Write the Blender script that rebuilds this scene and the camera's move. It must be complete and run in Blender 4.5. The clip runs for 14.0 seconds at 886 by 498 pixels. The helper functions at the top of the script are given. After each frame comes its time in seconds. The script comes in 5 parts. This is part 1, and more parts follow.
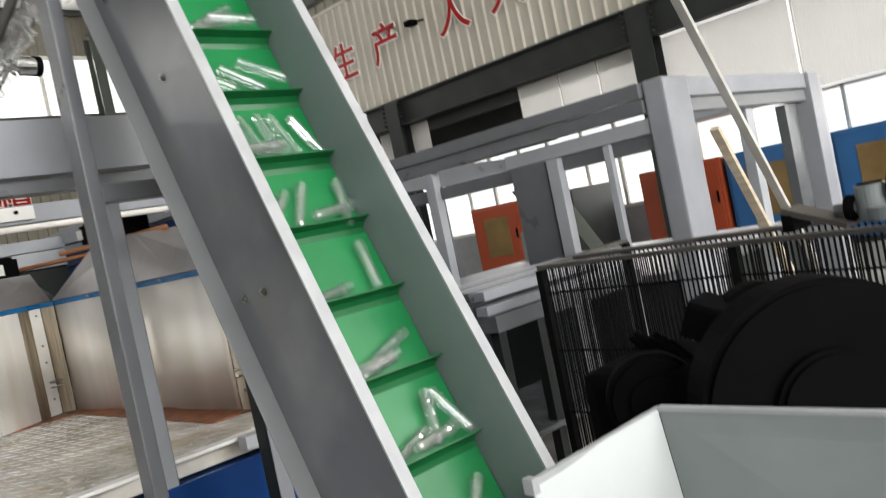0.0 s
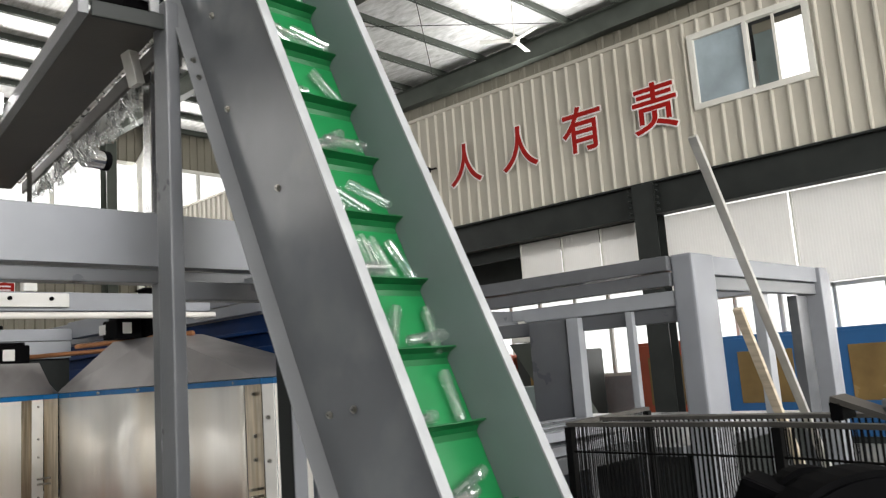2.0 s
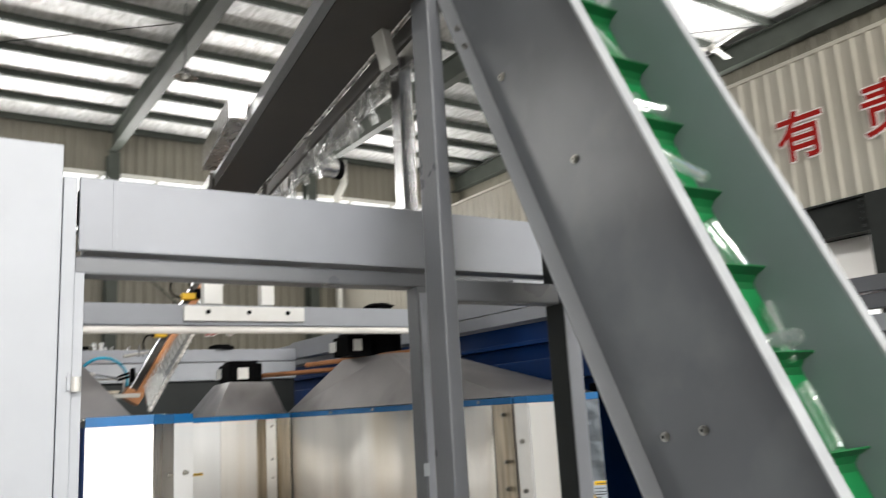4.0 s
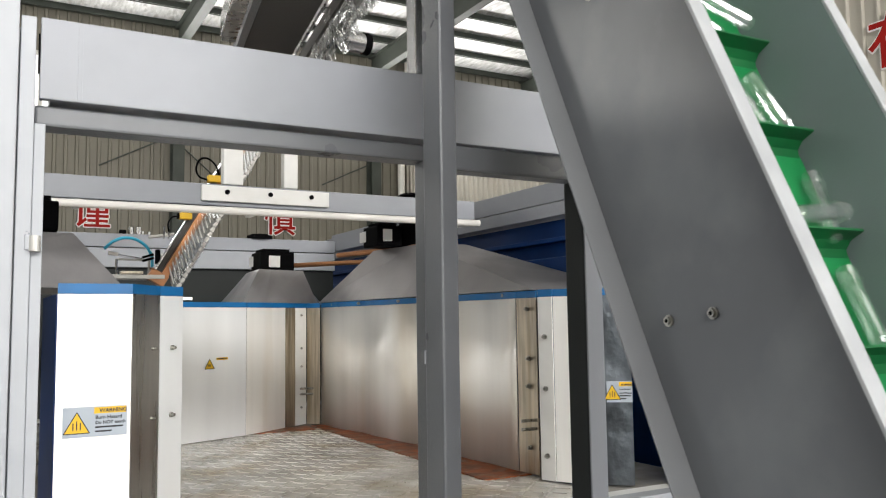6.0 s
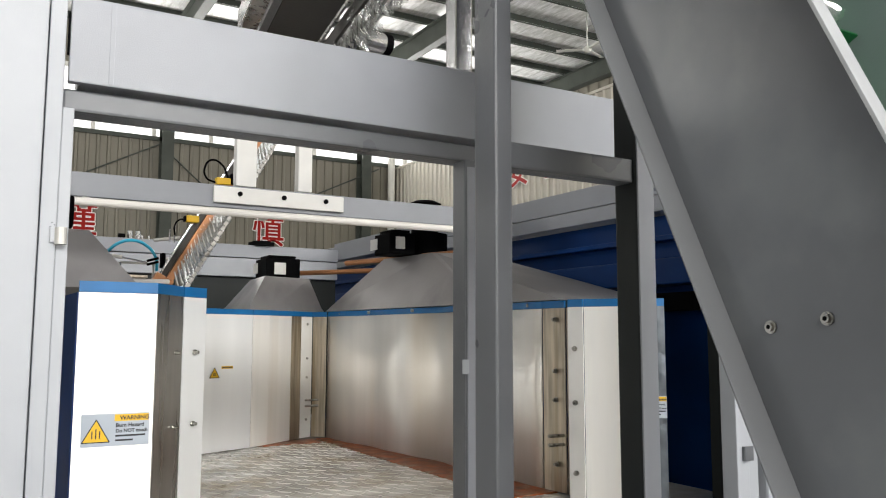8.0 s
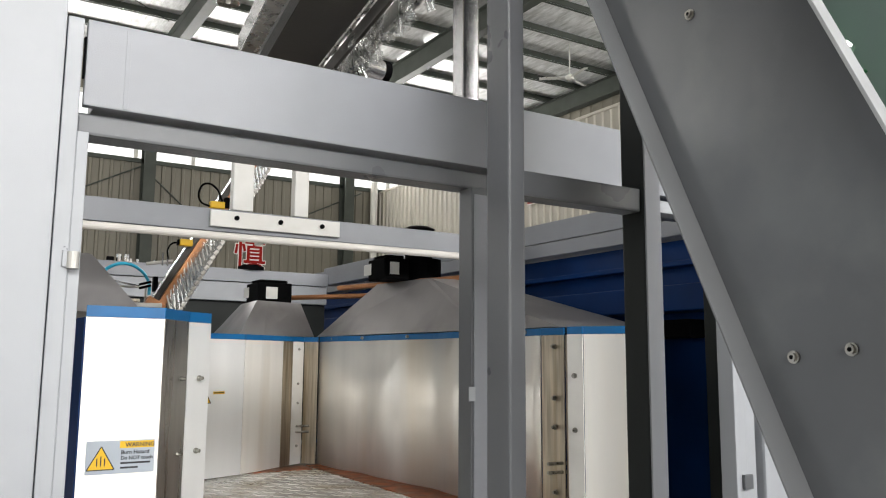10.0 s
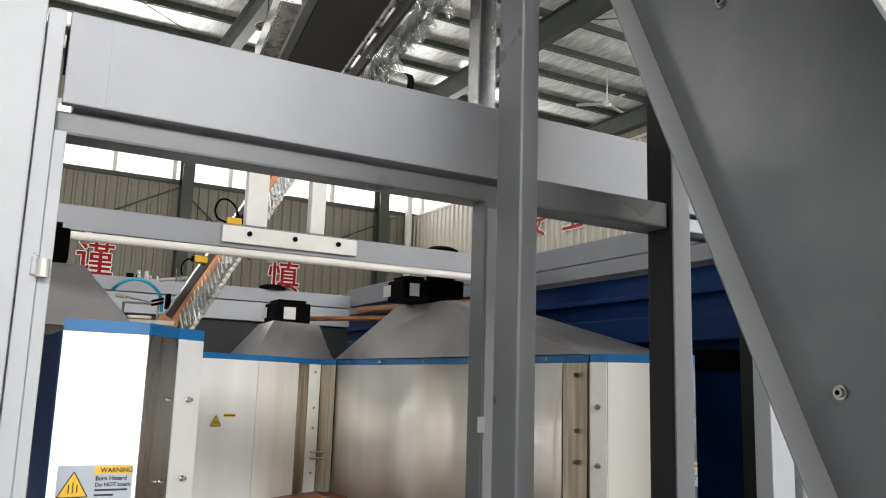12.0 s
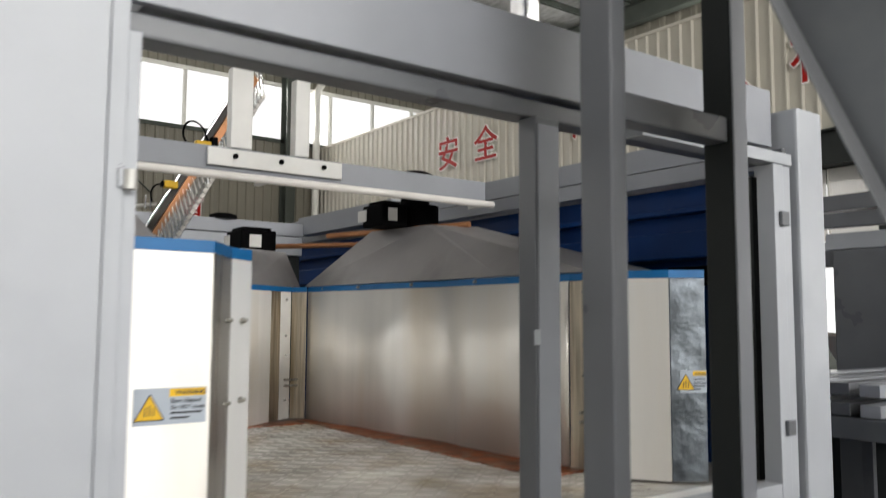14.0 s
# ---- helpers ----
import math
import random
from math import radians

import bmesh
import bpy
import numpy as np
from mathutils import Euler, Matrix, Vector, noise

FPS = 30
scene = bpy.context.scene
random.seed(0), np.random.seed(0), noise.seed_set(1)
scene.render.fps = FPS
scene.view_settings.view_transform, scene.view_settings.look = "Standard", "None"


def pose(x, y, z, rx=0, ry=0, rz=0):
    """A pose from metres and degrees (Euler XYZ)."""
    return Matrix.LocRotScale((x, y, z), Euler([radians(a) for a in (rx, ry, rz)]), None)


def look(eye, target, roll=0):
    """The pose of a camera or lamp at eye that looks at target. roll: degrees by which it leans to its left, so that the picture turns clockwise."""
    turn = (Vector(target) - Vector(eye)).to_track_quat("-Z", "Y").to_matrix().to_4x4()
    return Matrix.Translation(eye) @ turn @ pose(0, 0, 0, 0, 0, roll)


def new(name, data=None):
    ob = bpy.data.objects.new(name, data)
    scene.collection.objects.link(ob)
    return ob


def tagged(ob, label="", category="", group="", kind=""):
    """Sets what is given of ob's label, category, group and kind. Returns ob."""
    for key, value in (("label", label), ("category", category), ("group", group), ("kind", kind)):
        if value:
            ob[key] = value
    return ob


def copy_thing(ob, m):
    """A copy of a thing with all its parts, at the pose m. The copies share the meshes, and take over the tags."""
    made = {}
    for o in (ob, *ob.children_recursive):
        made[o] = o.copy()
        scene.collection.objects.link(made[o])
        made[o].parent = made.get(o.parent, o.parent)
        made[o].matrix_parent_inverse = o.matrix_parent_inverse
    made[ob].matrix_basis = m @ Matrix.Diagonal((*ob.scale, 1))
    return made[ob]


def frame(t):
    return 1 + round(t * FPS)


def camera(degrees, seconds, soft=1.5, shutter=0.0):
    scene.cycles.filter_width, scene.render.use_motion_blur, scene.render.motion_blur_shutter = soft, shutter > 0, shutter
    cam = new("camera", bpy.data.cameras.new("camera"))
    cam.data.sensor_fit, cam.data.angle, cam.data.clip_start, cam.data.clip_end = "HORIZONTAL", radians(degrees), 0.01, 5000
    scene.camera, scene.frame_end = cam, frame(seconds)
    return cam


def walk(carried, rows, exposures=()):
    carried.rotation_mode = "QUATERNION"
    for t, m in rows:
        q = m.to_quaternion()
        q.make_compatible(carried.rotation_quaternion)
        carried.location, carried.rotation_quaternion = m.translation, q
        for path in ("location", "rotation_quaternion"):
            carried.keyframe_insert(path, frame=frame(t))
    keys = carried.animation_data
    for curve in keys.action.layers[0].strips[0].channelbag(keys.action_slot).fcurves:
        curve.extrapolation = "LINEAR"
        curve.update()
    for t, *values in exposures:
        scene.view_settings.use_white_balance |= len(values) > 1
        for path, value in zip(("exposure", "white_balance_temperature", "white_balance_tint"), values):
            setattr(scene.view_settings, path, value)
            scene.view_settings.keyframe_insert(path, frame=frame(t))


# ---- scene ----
cam = camera(57.5, 14.0, 1.05, 0.75)
PATH = [
    (0, (0.012, 0.079, 1.497), (1.4, 1.518, 1.44), -11.7),
    (0.5, (-0.029, 0.08, 1.513), (1.356, 1.522, 1.561), -8.8),
    (1, (-0.061, 0.11, 1.51), (1.365, 1.503, 1.676), -5.9),
    (1.5, (-0.148, 0.189, 1.513), (1.278, 1.568, 1.763), -4.8),
    (2, (-0.224, 0.272, 1.51), (1.223, 1.623, 1.802), -4.2),
    (2.5, (-0.233, 0.366, 1.515), (1.156, 1.755, 1.891), -3.1),
    (3, (-0.214, 0.509, 1.513), (1.141, 1.911, 1.96), -1.9),
    (3.5, (-0.262, 0.669, 1.513), (0.992, 2.159, 1.966), -4.1),
    (4, (-0.187, 0.776, 1.493), (0.913, 2.4, 1.883), -3.4),
    (4.2, (-0.117, 0.808, 1.497), (0.936, 2.469, 1.863), -2.4),
    (6.3, (0.081, 0.94, 1.421), (1.049, 2.681, 1.59), -0.8),
    (6.5, (0.063, 0.985, 1.425), (1.072, 2.701, 1.612), -1.3),
    (7, (0.018, 1.045, 1.406), (1.045, 2.751, 1.595), -0.8),
    (7.5, (0.016, 1.054, 1.407), (1.047, 2.756, 1.613), -0.0),
    (8, (0.008, 1.067, 1.406), (1.009, 2.786, 1.617), 0.1),
    (10.5, (-0.061, 1.124, 1.414), (0.981, 2.807, 1.698), 0.4),
    (11, (-0.014, 1.168, 1.417), (0.983, 2.875, 1.717), 1.1),
    (11.5, (0.045, 1.189, 1.415), (1.018, 2.908, 1.73), 1.0),
    (12, (0.081, 1.199, 1.411), (1.038, 2.923, 1.745), 1.8),
    (12.5, (0.083, 1.23, 1.409), (1.063, 2.939, 1.752), 1.7),
    (13, (0.034, 1.304, 1.405), (1.052, 2.995, 1.728), 1.9),
    (13.5, (-0.062, 1.359, 1.394), (1.051, 3.002, 1.645), 1.0),
    (14, (-0.226, 1.417, 1.365), (0.956, 3.021, 1.539), 0.3),
]
walk(cam, [(t, look(eye, target, roll)) for t, eye, target, roll in PATH], [(0.0, -0.50), (2.0, -0.55), (4.0, -0.47), (8.0, -0.50), (11.0, -0.60), (12.5, -0.64), (14.0, -0.80)])

# ---------------------------------------------------------------- light
world = bpy.data.worlds.new("sky")
scene.world = world
world.use_nodes = True
wn = world.node_tree.nodes
sky = wn.new("ShaderNodeTexSky")
sky.sky_type = "NISHITA"
sky.sun_disc = False
sky.sun_elevation, sky.sun_rotation = radians(48), radians(200)
wn["Background"].inputs[1].default_value = 0.15
world.node_tree.links.new(sky.outputs[0], wn["Background"].inputs[0])

sun = new("sun", bpy.data.lights.new("sun", "SUN"))
sun.data.energy, sun.data.angle, sun.data.color = 1.2, radians(12), (1.0, 0.97, 0.92)
sun.matrix_world = look((-8, -14, 24), (0, 0, 0))


def area_lamp(name, place, target, w, h, watts, colour=(1.0, 0.98, 0.95)):
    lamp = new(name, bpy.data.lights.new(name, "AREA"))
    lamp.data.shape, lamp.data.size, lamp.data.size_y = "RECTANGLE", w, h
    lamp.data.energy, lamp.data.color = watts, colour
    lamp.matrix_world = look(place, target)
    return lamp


# daylight at the back and side window bands, plus added fill from unseen walls
area_lamp("west_gate_fill", (-11.6, 3.0, 3.6), (0, 3.0, 3.6), 9.0, 6.0, 420)
area_lamp("south_gate_fill", (1.5, -11.6, 3.3), (1.5, 0, 3.8), 12.0, 6.0, 1400)
area_lamp("back_window_daylight", (8.0, 24.6, 7.9), (8.0, 12, 9.2), 16.0, 1.6, 1250)
area_lamp("south_roof_fill", (2.0, -11.6, 8.2), (2.0, 6, 9.9), 24.0, 1.6, 5600)
# upper east lamp added to brighten the roof foil; no window there
area_lamp("upper_east_roof_fill", (16.8, 13.0, 8.25), (9.0, 14.0, 10.0), 20.0, 1.1, 1500)
area_lamp("unseen_west_fill", (-11.6, 18.5, 7.85), (2.0, 18.5, 9.4), 12.0, 1.75, 700)
area_lamp("side_window_daylight", (14.5, 5.0, 1.9), (6.0, 5.0, 1.5), 18.0, 1.3, 420)

# ---------------------------------------------------------------- materials
MATS = {}


def material(name, colour, rough=0.5, metal=0.0, var=0.08, scale=6.0, bump=0.0, bump_scale=60.0, stretch=(1, 1, 1),
             stain=None, stain_scale=1.5, stain_at=(0.5, 0.72), transmission=0.0, ior=1.45, island=0.0, rough_var=0.08, spec=0.5):
    m = bpy.data.materials.new(name)
    m.use_nodes = True
    n, l = m.node_tree.nodes, m.node_tree.links
    p = n["Principled BSDF"]
    co = n.new("ShaderNodeTexCoord")
    mp = n.new("ShaderNodeMapping")
    mp.inputs["Scale"].default_value = stretch
    l.new(co.outputs["Object"], mp.inputs[0])
    a = n.new("ShaderNodeTexNoise")
    a.inputs["Scale"].default_value, a.inputs["Detail"].default_value = scale, 6
    l.new(mp.outputs[0], a.inputs["Vector"])
    ramp = n.new("ShaderNodeValToRGB")
    lo = tuple(max(0.0, c * (1 - 2 * var)) for c in colour)
    hi = tuple(min(1.0, c * (1 + 2 * var)) for c in colour)
    ramp.color_ramp.elements[0].color, ramp.color_ramp.elements[1].color = (*lo, 1), (*hi, 1)
    ramp.color_ramp.elements[0].position, ramp.color_ramp.elements[1].position = 0.3, 0.7
    l.new(a.outputs[0], ramp.inputs[0])
    out = ramp.outputs[0]
    if stain:
        s = n.new("ShaderNodeTexNoise")
        s.inputs["Scale"].default_value, s.inputs["Detail"].default_value = stain_scale, 8
        l.new(mp.outputs[0], s.inputs["Vector"])
        sr = n.new("ShaderNodeMapRange")
        sr.inputs[1].default_value, sr.inputs[2].default_value = stain_at
        l.new(s.outputs[0], sr.inputs[0])
        mix = n.new("ShaderNodeMixRGB")
        mix.inputs[2].default_value = (*stain, 1)
        l.new(sr.outputs[0], mix.inputs[0])
        l.new(out, mix.inputs[1])
        out = mix.outputs[0]
    if island:
        g = n.new("ShaderNodeNewGeometry")
        hs = n.new("ShaderNodeHueSaturation")
        mr = n.new("ShaderNodeMapRange")
        mr.inputs[3].default_value, mr.inputs[4].default_value = 1 - island, 1 + island
        l.new(g.outputs["Random Per Island"], mr.inputs[0])
        l.new(mr.outputs[0], hs.inputs["Value"])
        l.new(out, hs.inputs["Color"])
        out = hs.outputs[0]
    l.new(out, p.inputs["Base Color"])
    p.inputs["Metallic"].default_value = metal
    p.inputs["IOR"].default_value = ior
    p.inputs["Specular IOR Level"].default_value = spec
    p.inputs["Transmission Weight"].default_value = transmission
    rr = n.new("ShaderNodeMapRange")
    rr.inputs[3].default_value, rr.inputs[4].default_value = max(0.02, rough - rough_var), min(1, rough + rough_var)
    l.new(a.outputs[0], rr.inputs[0])
    l.new(rr.outputs[0], p.inputs["Roughness"])
    if bump:
        b = n.new("ShaderNodeTexNoise")
        b.inputs["Scale"].default_value, b.inputs["Detail"].default_value = bump_scale, 4
        l.new(mp.outputs[0], b.inputs["Vector"])
        bn = n.new("ShaderNodeBump")
        bn.inputs["Strength"].default_value, bn.inputs["Distance"].default_value = bump, 0.01
        l.new(b.outputs[0], bn.inputs["Height"])
        l.new(bn.outputs[0], p.inputs["Normal"])
    MATS[name] = m
    return m


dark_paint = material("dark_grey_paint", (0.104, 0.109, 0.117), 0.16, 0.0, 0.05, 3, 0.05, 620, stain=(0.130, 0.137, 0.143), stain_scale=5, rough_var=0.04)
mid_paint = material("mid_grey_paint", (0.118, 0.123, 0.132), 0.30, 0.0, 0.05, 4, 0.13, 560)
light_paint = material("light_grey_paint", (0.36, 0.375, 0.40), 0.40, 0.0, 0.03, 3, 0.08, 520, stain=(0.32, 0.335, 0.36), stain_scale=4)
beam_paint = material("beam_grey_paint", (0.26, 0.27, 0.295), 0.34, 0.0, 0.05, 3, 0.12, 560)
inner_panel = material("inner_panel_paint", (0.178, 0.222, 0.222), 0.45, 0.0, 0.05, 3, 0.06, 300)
# two lighter greys; on the conveyor flanges they carry the light falling there
mid_tone = material("mid_grey_tone", (0.165, 0.170, 0.178), 0.32, 0.0, 0.05, 4, 0.10, 560)
pale_edge = material("pale_edge_tone", (0.33, 0.34, 0.35), 0.45, 0.0, 0.06, 9, 0.05, 300)
steel = material("brushed_steel_sheet", (0.88, 0.855, 0.81), 0.36, 0.40, 0.05, 1.6, 0.20, 3.0, (4, 4, 0.35), stain=(0.64, 0.56, 0.44), stain_scale=0.8, stain_at=(0.5, 0.8))
# the sheet is brushed: its gloss runs up and down
nt = steel.node_tree
brush = nt.nodes.new("ShaderNodeTangent")
brush.direction_type, brush.axis = "RADIAL", "Z"
sheet = nt.nodes["Principled BSDF"]
sheet.inputs["Anisotropic"].default_value = 0.95
sheet.inputs["Anisotropic Rotation"].default_value = 0.25
nt.links.new(brush.outputs[0], sheet.inputs["Tangent"])
steel_new = material("new_white_steel_sheet", (0.90, 0.905, 0.90), 0.34, 0.45, 0.03, 1.4, 0.10, 3.0, (4, 4, 0.35))
steel_dirty = material("heat_stained_steel", (0.52, 0.46, 0.37), 0.38, 1.0, 0.15, 5, 0.06, 30, (12, 12, 0.8), stain=(0.30, 0.22, 0.12), stain_scale=1.1)
# steel darkened in colour; the oven fold's dark reflection is put in here
steel_dark = material("darkened_steel", (0.42, 0.41, 0.39), 0.28, 1.0, 0.08, 3, 0.03, 30, (8, 8, 0.6))
steel_bright = material("bright_steel", (0.75, 0.75, 0.76), 0.18, 1.0, 0.05, 5, 0.04, 30)
hood_steel = material("grey_hood_sheet", (0.38, 0.365, 0.365), 0.40, 0.5, 0.08, 2.5, 0.05, 60, stain=(0.20, 0.195, 0.195), stain_scale=2.4, stain_at=(0.5, 0.75))
foil = material("crumpled_foil", (0.13, 0.145, 0.16), 0.32, 0.9, 0.25, 9, 0.5, 16)
blue_film = material("blue_film_strip", (0.002, 0.115, 0.31), 0.4, 0.0, 0.06, 8)
blue_paint = material("deep_blue_paint", (0.0015, 0.029, 0.130), 0.42, 0.0, 0.15, 3, 0.05, 200, spec=0.2)
green_belt = material("green_belt", (0.006, 0.155, 0.043), 0.36, 0.0, 0.05, 7, 0.03, 200)
green_fin = material("dark_green_flight", (0.004, 0.095, 0.025), 0.4, 0.0, 0.08, 9)
chrome = material("zinc_plated_screw", (0.33, 0.32, 0.29), 0.3, 1.0, 0.2, 60)
black = material("black_plastic", (0.003, 0.003, 0.0034), 0.65, 0.0, 0.1, 10, spec=0.03)
copper = material("copper_brown_metal", (0.42, 0.19, 0.085), 0.42, 0.5, 0.15, 6)
white_plate = material("white_painted_plate", (0.72, 0.71, 0.68), 0.4, 0.0, 0.05, 5, 0.05, 200, stain=(0.45, 0.40, 0.33), stain_scale=3, stain_at=(0.6, 0.85))
checker = material("worn_checker_plate", (0.62, 0.595, 0.55), 0.18, 0.30, 0.14, 5, 0.04, 25, stain=(0.40, 0.33, 0.24), stain_scale=3.5, stain_at=(0.48, 0.72), rough_var=0.12)
rust = material("rusty_oiled_floor", (0.22, 0.058, 0.014), 0.45, 0.2, 0.35, 14, 0.2, 40, stain=(0.26, 0.20, 0.14), stain_scale=16, stain_at=(0.55, 0.72))
wall_sheet = material("cream_corrugated_sheet", (0.50, 0.475, 0.41), 0.45, 0.0, 0.03, 0.8, 0.0, 10, stain=(0.43, 0.40, 0.335), stain_scale=0.4)
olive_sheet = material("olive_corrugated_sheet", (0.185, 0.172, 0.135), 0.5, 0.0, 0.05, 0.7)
white_sheet = material("white_wall_panel", (0.76, 0.76, 0.74), 0.5, 0.0, 0.03, 0.8, stain=(0.52, 0.52, 0.5), stain_scale=0.6)
green_steel = material("grey_green_steelwork", (0.060, 0.068, 0.058), 0.5, 0.0, 0.08, 2, spec=0.25)
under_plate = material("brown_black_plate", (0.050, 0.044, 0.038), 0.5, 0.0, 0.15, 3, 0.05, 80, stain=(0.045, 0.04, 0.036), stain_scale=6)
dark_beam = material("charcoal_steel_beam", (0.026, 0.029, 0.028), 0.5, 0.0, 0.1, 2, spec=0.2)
roof_foil = material("roof_foil_insulation", (0.86, 0.86, 0.84), 0.40, 0.2, 0.12, 2.5, 1.0, 4.0, (4, 1, 1), rough_var=0.2, stain=(0.56, 0.56, 0.54), stain_scale=2.2, stain_at=(0.5, 0.72))
concrete = material("hall_concrete", (0.32, 0.31, 0.29), 0.5, 0.0, 0.15, 0.9, 0.1, 20, stain=(0.2, 0.19, 0.17), stain_scale=0.5)
red_sign = material("red_sign_paint", (0.33, 0.006, 0.003), 0.6, 0.0, 0.05, 3, spec=0.25)
white_sign = material("white_sign_edge", (0.86, 0.82, 0.79), 0.5, 0.0, 0.04, 3)
frame_white = material("white_window_frame", (0.70, 0.69, 0.64), 0.4, 0.0, 0.03, 3)
orange = material("orange_machine_paint", (0.30, 0.050, 0.016), 0.42, 0.0, 0.06, 2)
ochre = material("amber_door_window", (0.19, 0.125, 0.05), 0.25, 0.0, 0.12, 2)
sky_blue = material("blue_machine_paint", (0.018, 0.095, 0.25), 0.42, 0.0, 0.06, 2)
yellow = material("warning_yellow", (0.70, 0.42, 0.01), 0.45, 0.0, 0.03, 10)
label_grey = material("label_grey", (0.36, 0.40, 0.45), 0.5, 0.0, 0.03, 10)
ink = material("label_ink", (0.02, 0.02, 0.022), 0.5)
tube_blue = material("blue_air_hose", (0.02, 0.33, 0.50), 0.3)
wood = material("pale_timber", (0.52, 0.44, 0.33), 0.6, 0.0, 0.12, 4, 0.1, 30, (1, 1, 8))
mesh_black = material("black_wire", (0.004, 0.004, 0.004), 0.6, 0.0, spec=0.1)
dusty = material("dusty_guard_top", (0.060, 0.056, 0.05), 0.7, 0.0, 0.2, 10)
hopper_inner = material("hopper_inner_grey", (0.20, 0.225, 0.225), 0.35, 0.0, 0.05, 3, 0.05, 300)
bar_metal = material("pale_aluminium_bar", (0.50, 0.49, 0.46), 0.4, 0.3, 0.08, 6)
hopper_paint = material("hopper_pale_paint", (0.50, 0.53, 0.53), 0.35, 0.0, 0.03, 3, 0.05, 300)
tube_white = material("white_tube", (0.75, 0.72, 0.68), 0.35, 0.0, 0.05, 5)


def glass(name, colour, rough, milky=0.0):
    m = bpy.data.materials.new(name)
    m.use_nodes = True
    p = m.node_tree.nodes["Principled BSDF"]
    p.inputs["Base Color"].default_value = (*colour, 1)
    p.inputs["Transmission Weight"].default_value = 1.0 - milky
    p.inputs["Roughness"].default_value = rough
    p.inputs["IOR"].default_value = 1.5
    return m


def clear_plastic(name, rough, cloud):
    """Thin clear plastic: see-through, glossy towards its edges, with a slight cloudiness."""
    m = bpy.data.materials.new(name)
    m.use_nodes = True
    n, l = m.node_tree.nodes, m.node_tree.links
    n.remove(n["Principled BSDF"])
    see, gloss, mix, lw = n.new("ShaderNodeBsdfTransparent"), n.new("ShaderNodeBsdfGlossy"), n.new("ShaderNodeMixShader"), n.new("ShaderNodeLayerWeight")
    see.inputs[0].default_value = (0.985, 0.99, 0.99, 1)
    gloss.inputs[0].default_value = (1, 1, 1, 1)
    gloss.inputs["Roughness"].default_value = rough
    lw.inputs["Blend"].default_value = 0.3
    mr = n.new("ShaderNodeMapRange")
    mr.inputs[3].default_value, mr.inputs[4].default_value = 0.08, 0.62
    l.new(lw.outputs["Facing"], mr.inputs[0])
    l.new(mr.outputs[0], mix.inputs[0])
    l.new(see.outputs[0], mix.inputs[1])
    l.new(gloss.outputs[0], mix.inputs[2])
    haze, thru, both, end = n.new("ShaderNodeBsdfDiffuse"), n.new("ShaderNodeBsdfTranslucent"), n.new("ShaderNodeMixShader"), n.new("ShaderNodeMixShader")
    haze.inputs[0].default_value = thru.inputs[0].default_value = (0.95, 0.96, 0.96, 1)
    l.new(haze.outputs[0], both.inputs[1])
    l.new(thru.outputs[0], both.inputs[2])
    end.inputs[0].default_value = cloud
    l.new(mix.outputs[0], end.inputs[1])
    l.new(both.outputs[0], end.inputs[2])
    l.new(end.outputs[0], n["Material Output"].inputs[0])
    return m


pet = clear_plastic("clear_preform_plastic", 0.04, 0.035)


def daylight_sheet(name, colour, through_share):
    """White ribbed fibreglass sheet that lets part of the daylight behind it through."""
    m = bpy.data.materials.new(name)
    m.use_nodes = True
    n, l = m.node_tree.nodes, m.node_tree.links
    n.remove(n["Principled BSDF"])
    co, wave, bump, noise, ramp = n.new("ShaderNodeTexCoord"), n.new("ShaderNodeTexWave"), n.new("ShaderNodeBump"), n.new("ShaderNodeTexNoise"), n.new("ShaderNodeValToRGB")
    wave.bands_direction = "Y"
    wave.inputs["Scale"].default_value = 7.0
    noise.inputs["Scale"].default_value, noise.inputs["Detail"].default_value = 1.3, 6
    ramp.color_ramp.elements[0].color = (*[c * 0.86 for c in colour], 1)
    ramp.color_ramp.elements[1].color = (*colour, 1)
    bump.inputs["Strength"].default_value, bump.inputs["Distance"].default_value = 0.3, 0.01
    back, thru, mix = n.new("ShaderNodeBsdfDiffuse"), n.new("ShaderNodeBsdfTranslucent"), n.new("ShaderNodeMixShader")
    mix.inputs[0].default_value = through_share
    l.new(co.outputs["Object"], wave.inputs["Vector"])
    l.new(co.outputs["Object"], noise.inputs["Vector"])
    l.new(noise.outputs[0], ramp.inputs[0])
    l.new(wave.outputs[0], bump.inputs["Height"])
    for s in (back, thru):
        l.new(ramp.outputs[0], s.inputs[0])
        l.new(bump.outputs[0], s.inputs["Normal"])
    l.new(back.outputs[0], mix.inputs[1])
    l.new(thru.outputs[0], mix.inputs[2])
    l.new(mix.outputs[0], n["Material Output"].inputs[0])
    return m


frosted = daylight_sheet("white_daylight_sheet", (0.90, 0.89, 0.87), 0.6)
pane_glass = glass("window_glass", (0.95, 0.97, 0.97), 0.0)


def glow(name, colour, strength):
    m = bpy.data.materials.new(name)
    m.use_nodes = True
    n = m.node_tree.nodes
    n.remove(n["Principled BSDF"])
    e = n.new("ShaderNodeEmission")
    e.inputs[0].default_value, e.inputs[1].default_value = (*colour, 1), strength
    m.node_tree.links.new(e.outputs[0], n["Material Output"].inputs[0])
    return m


outdoors = glow("white_daylight_outside", (1.0, 0.99, 0.97), 2.2)

# ---------------------------------------------------------------- mesh helpers


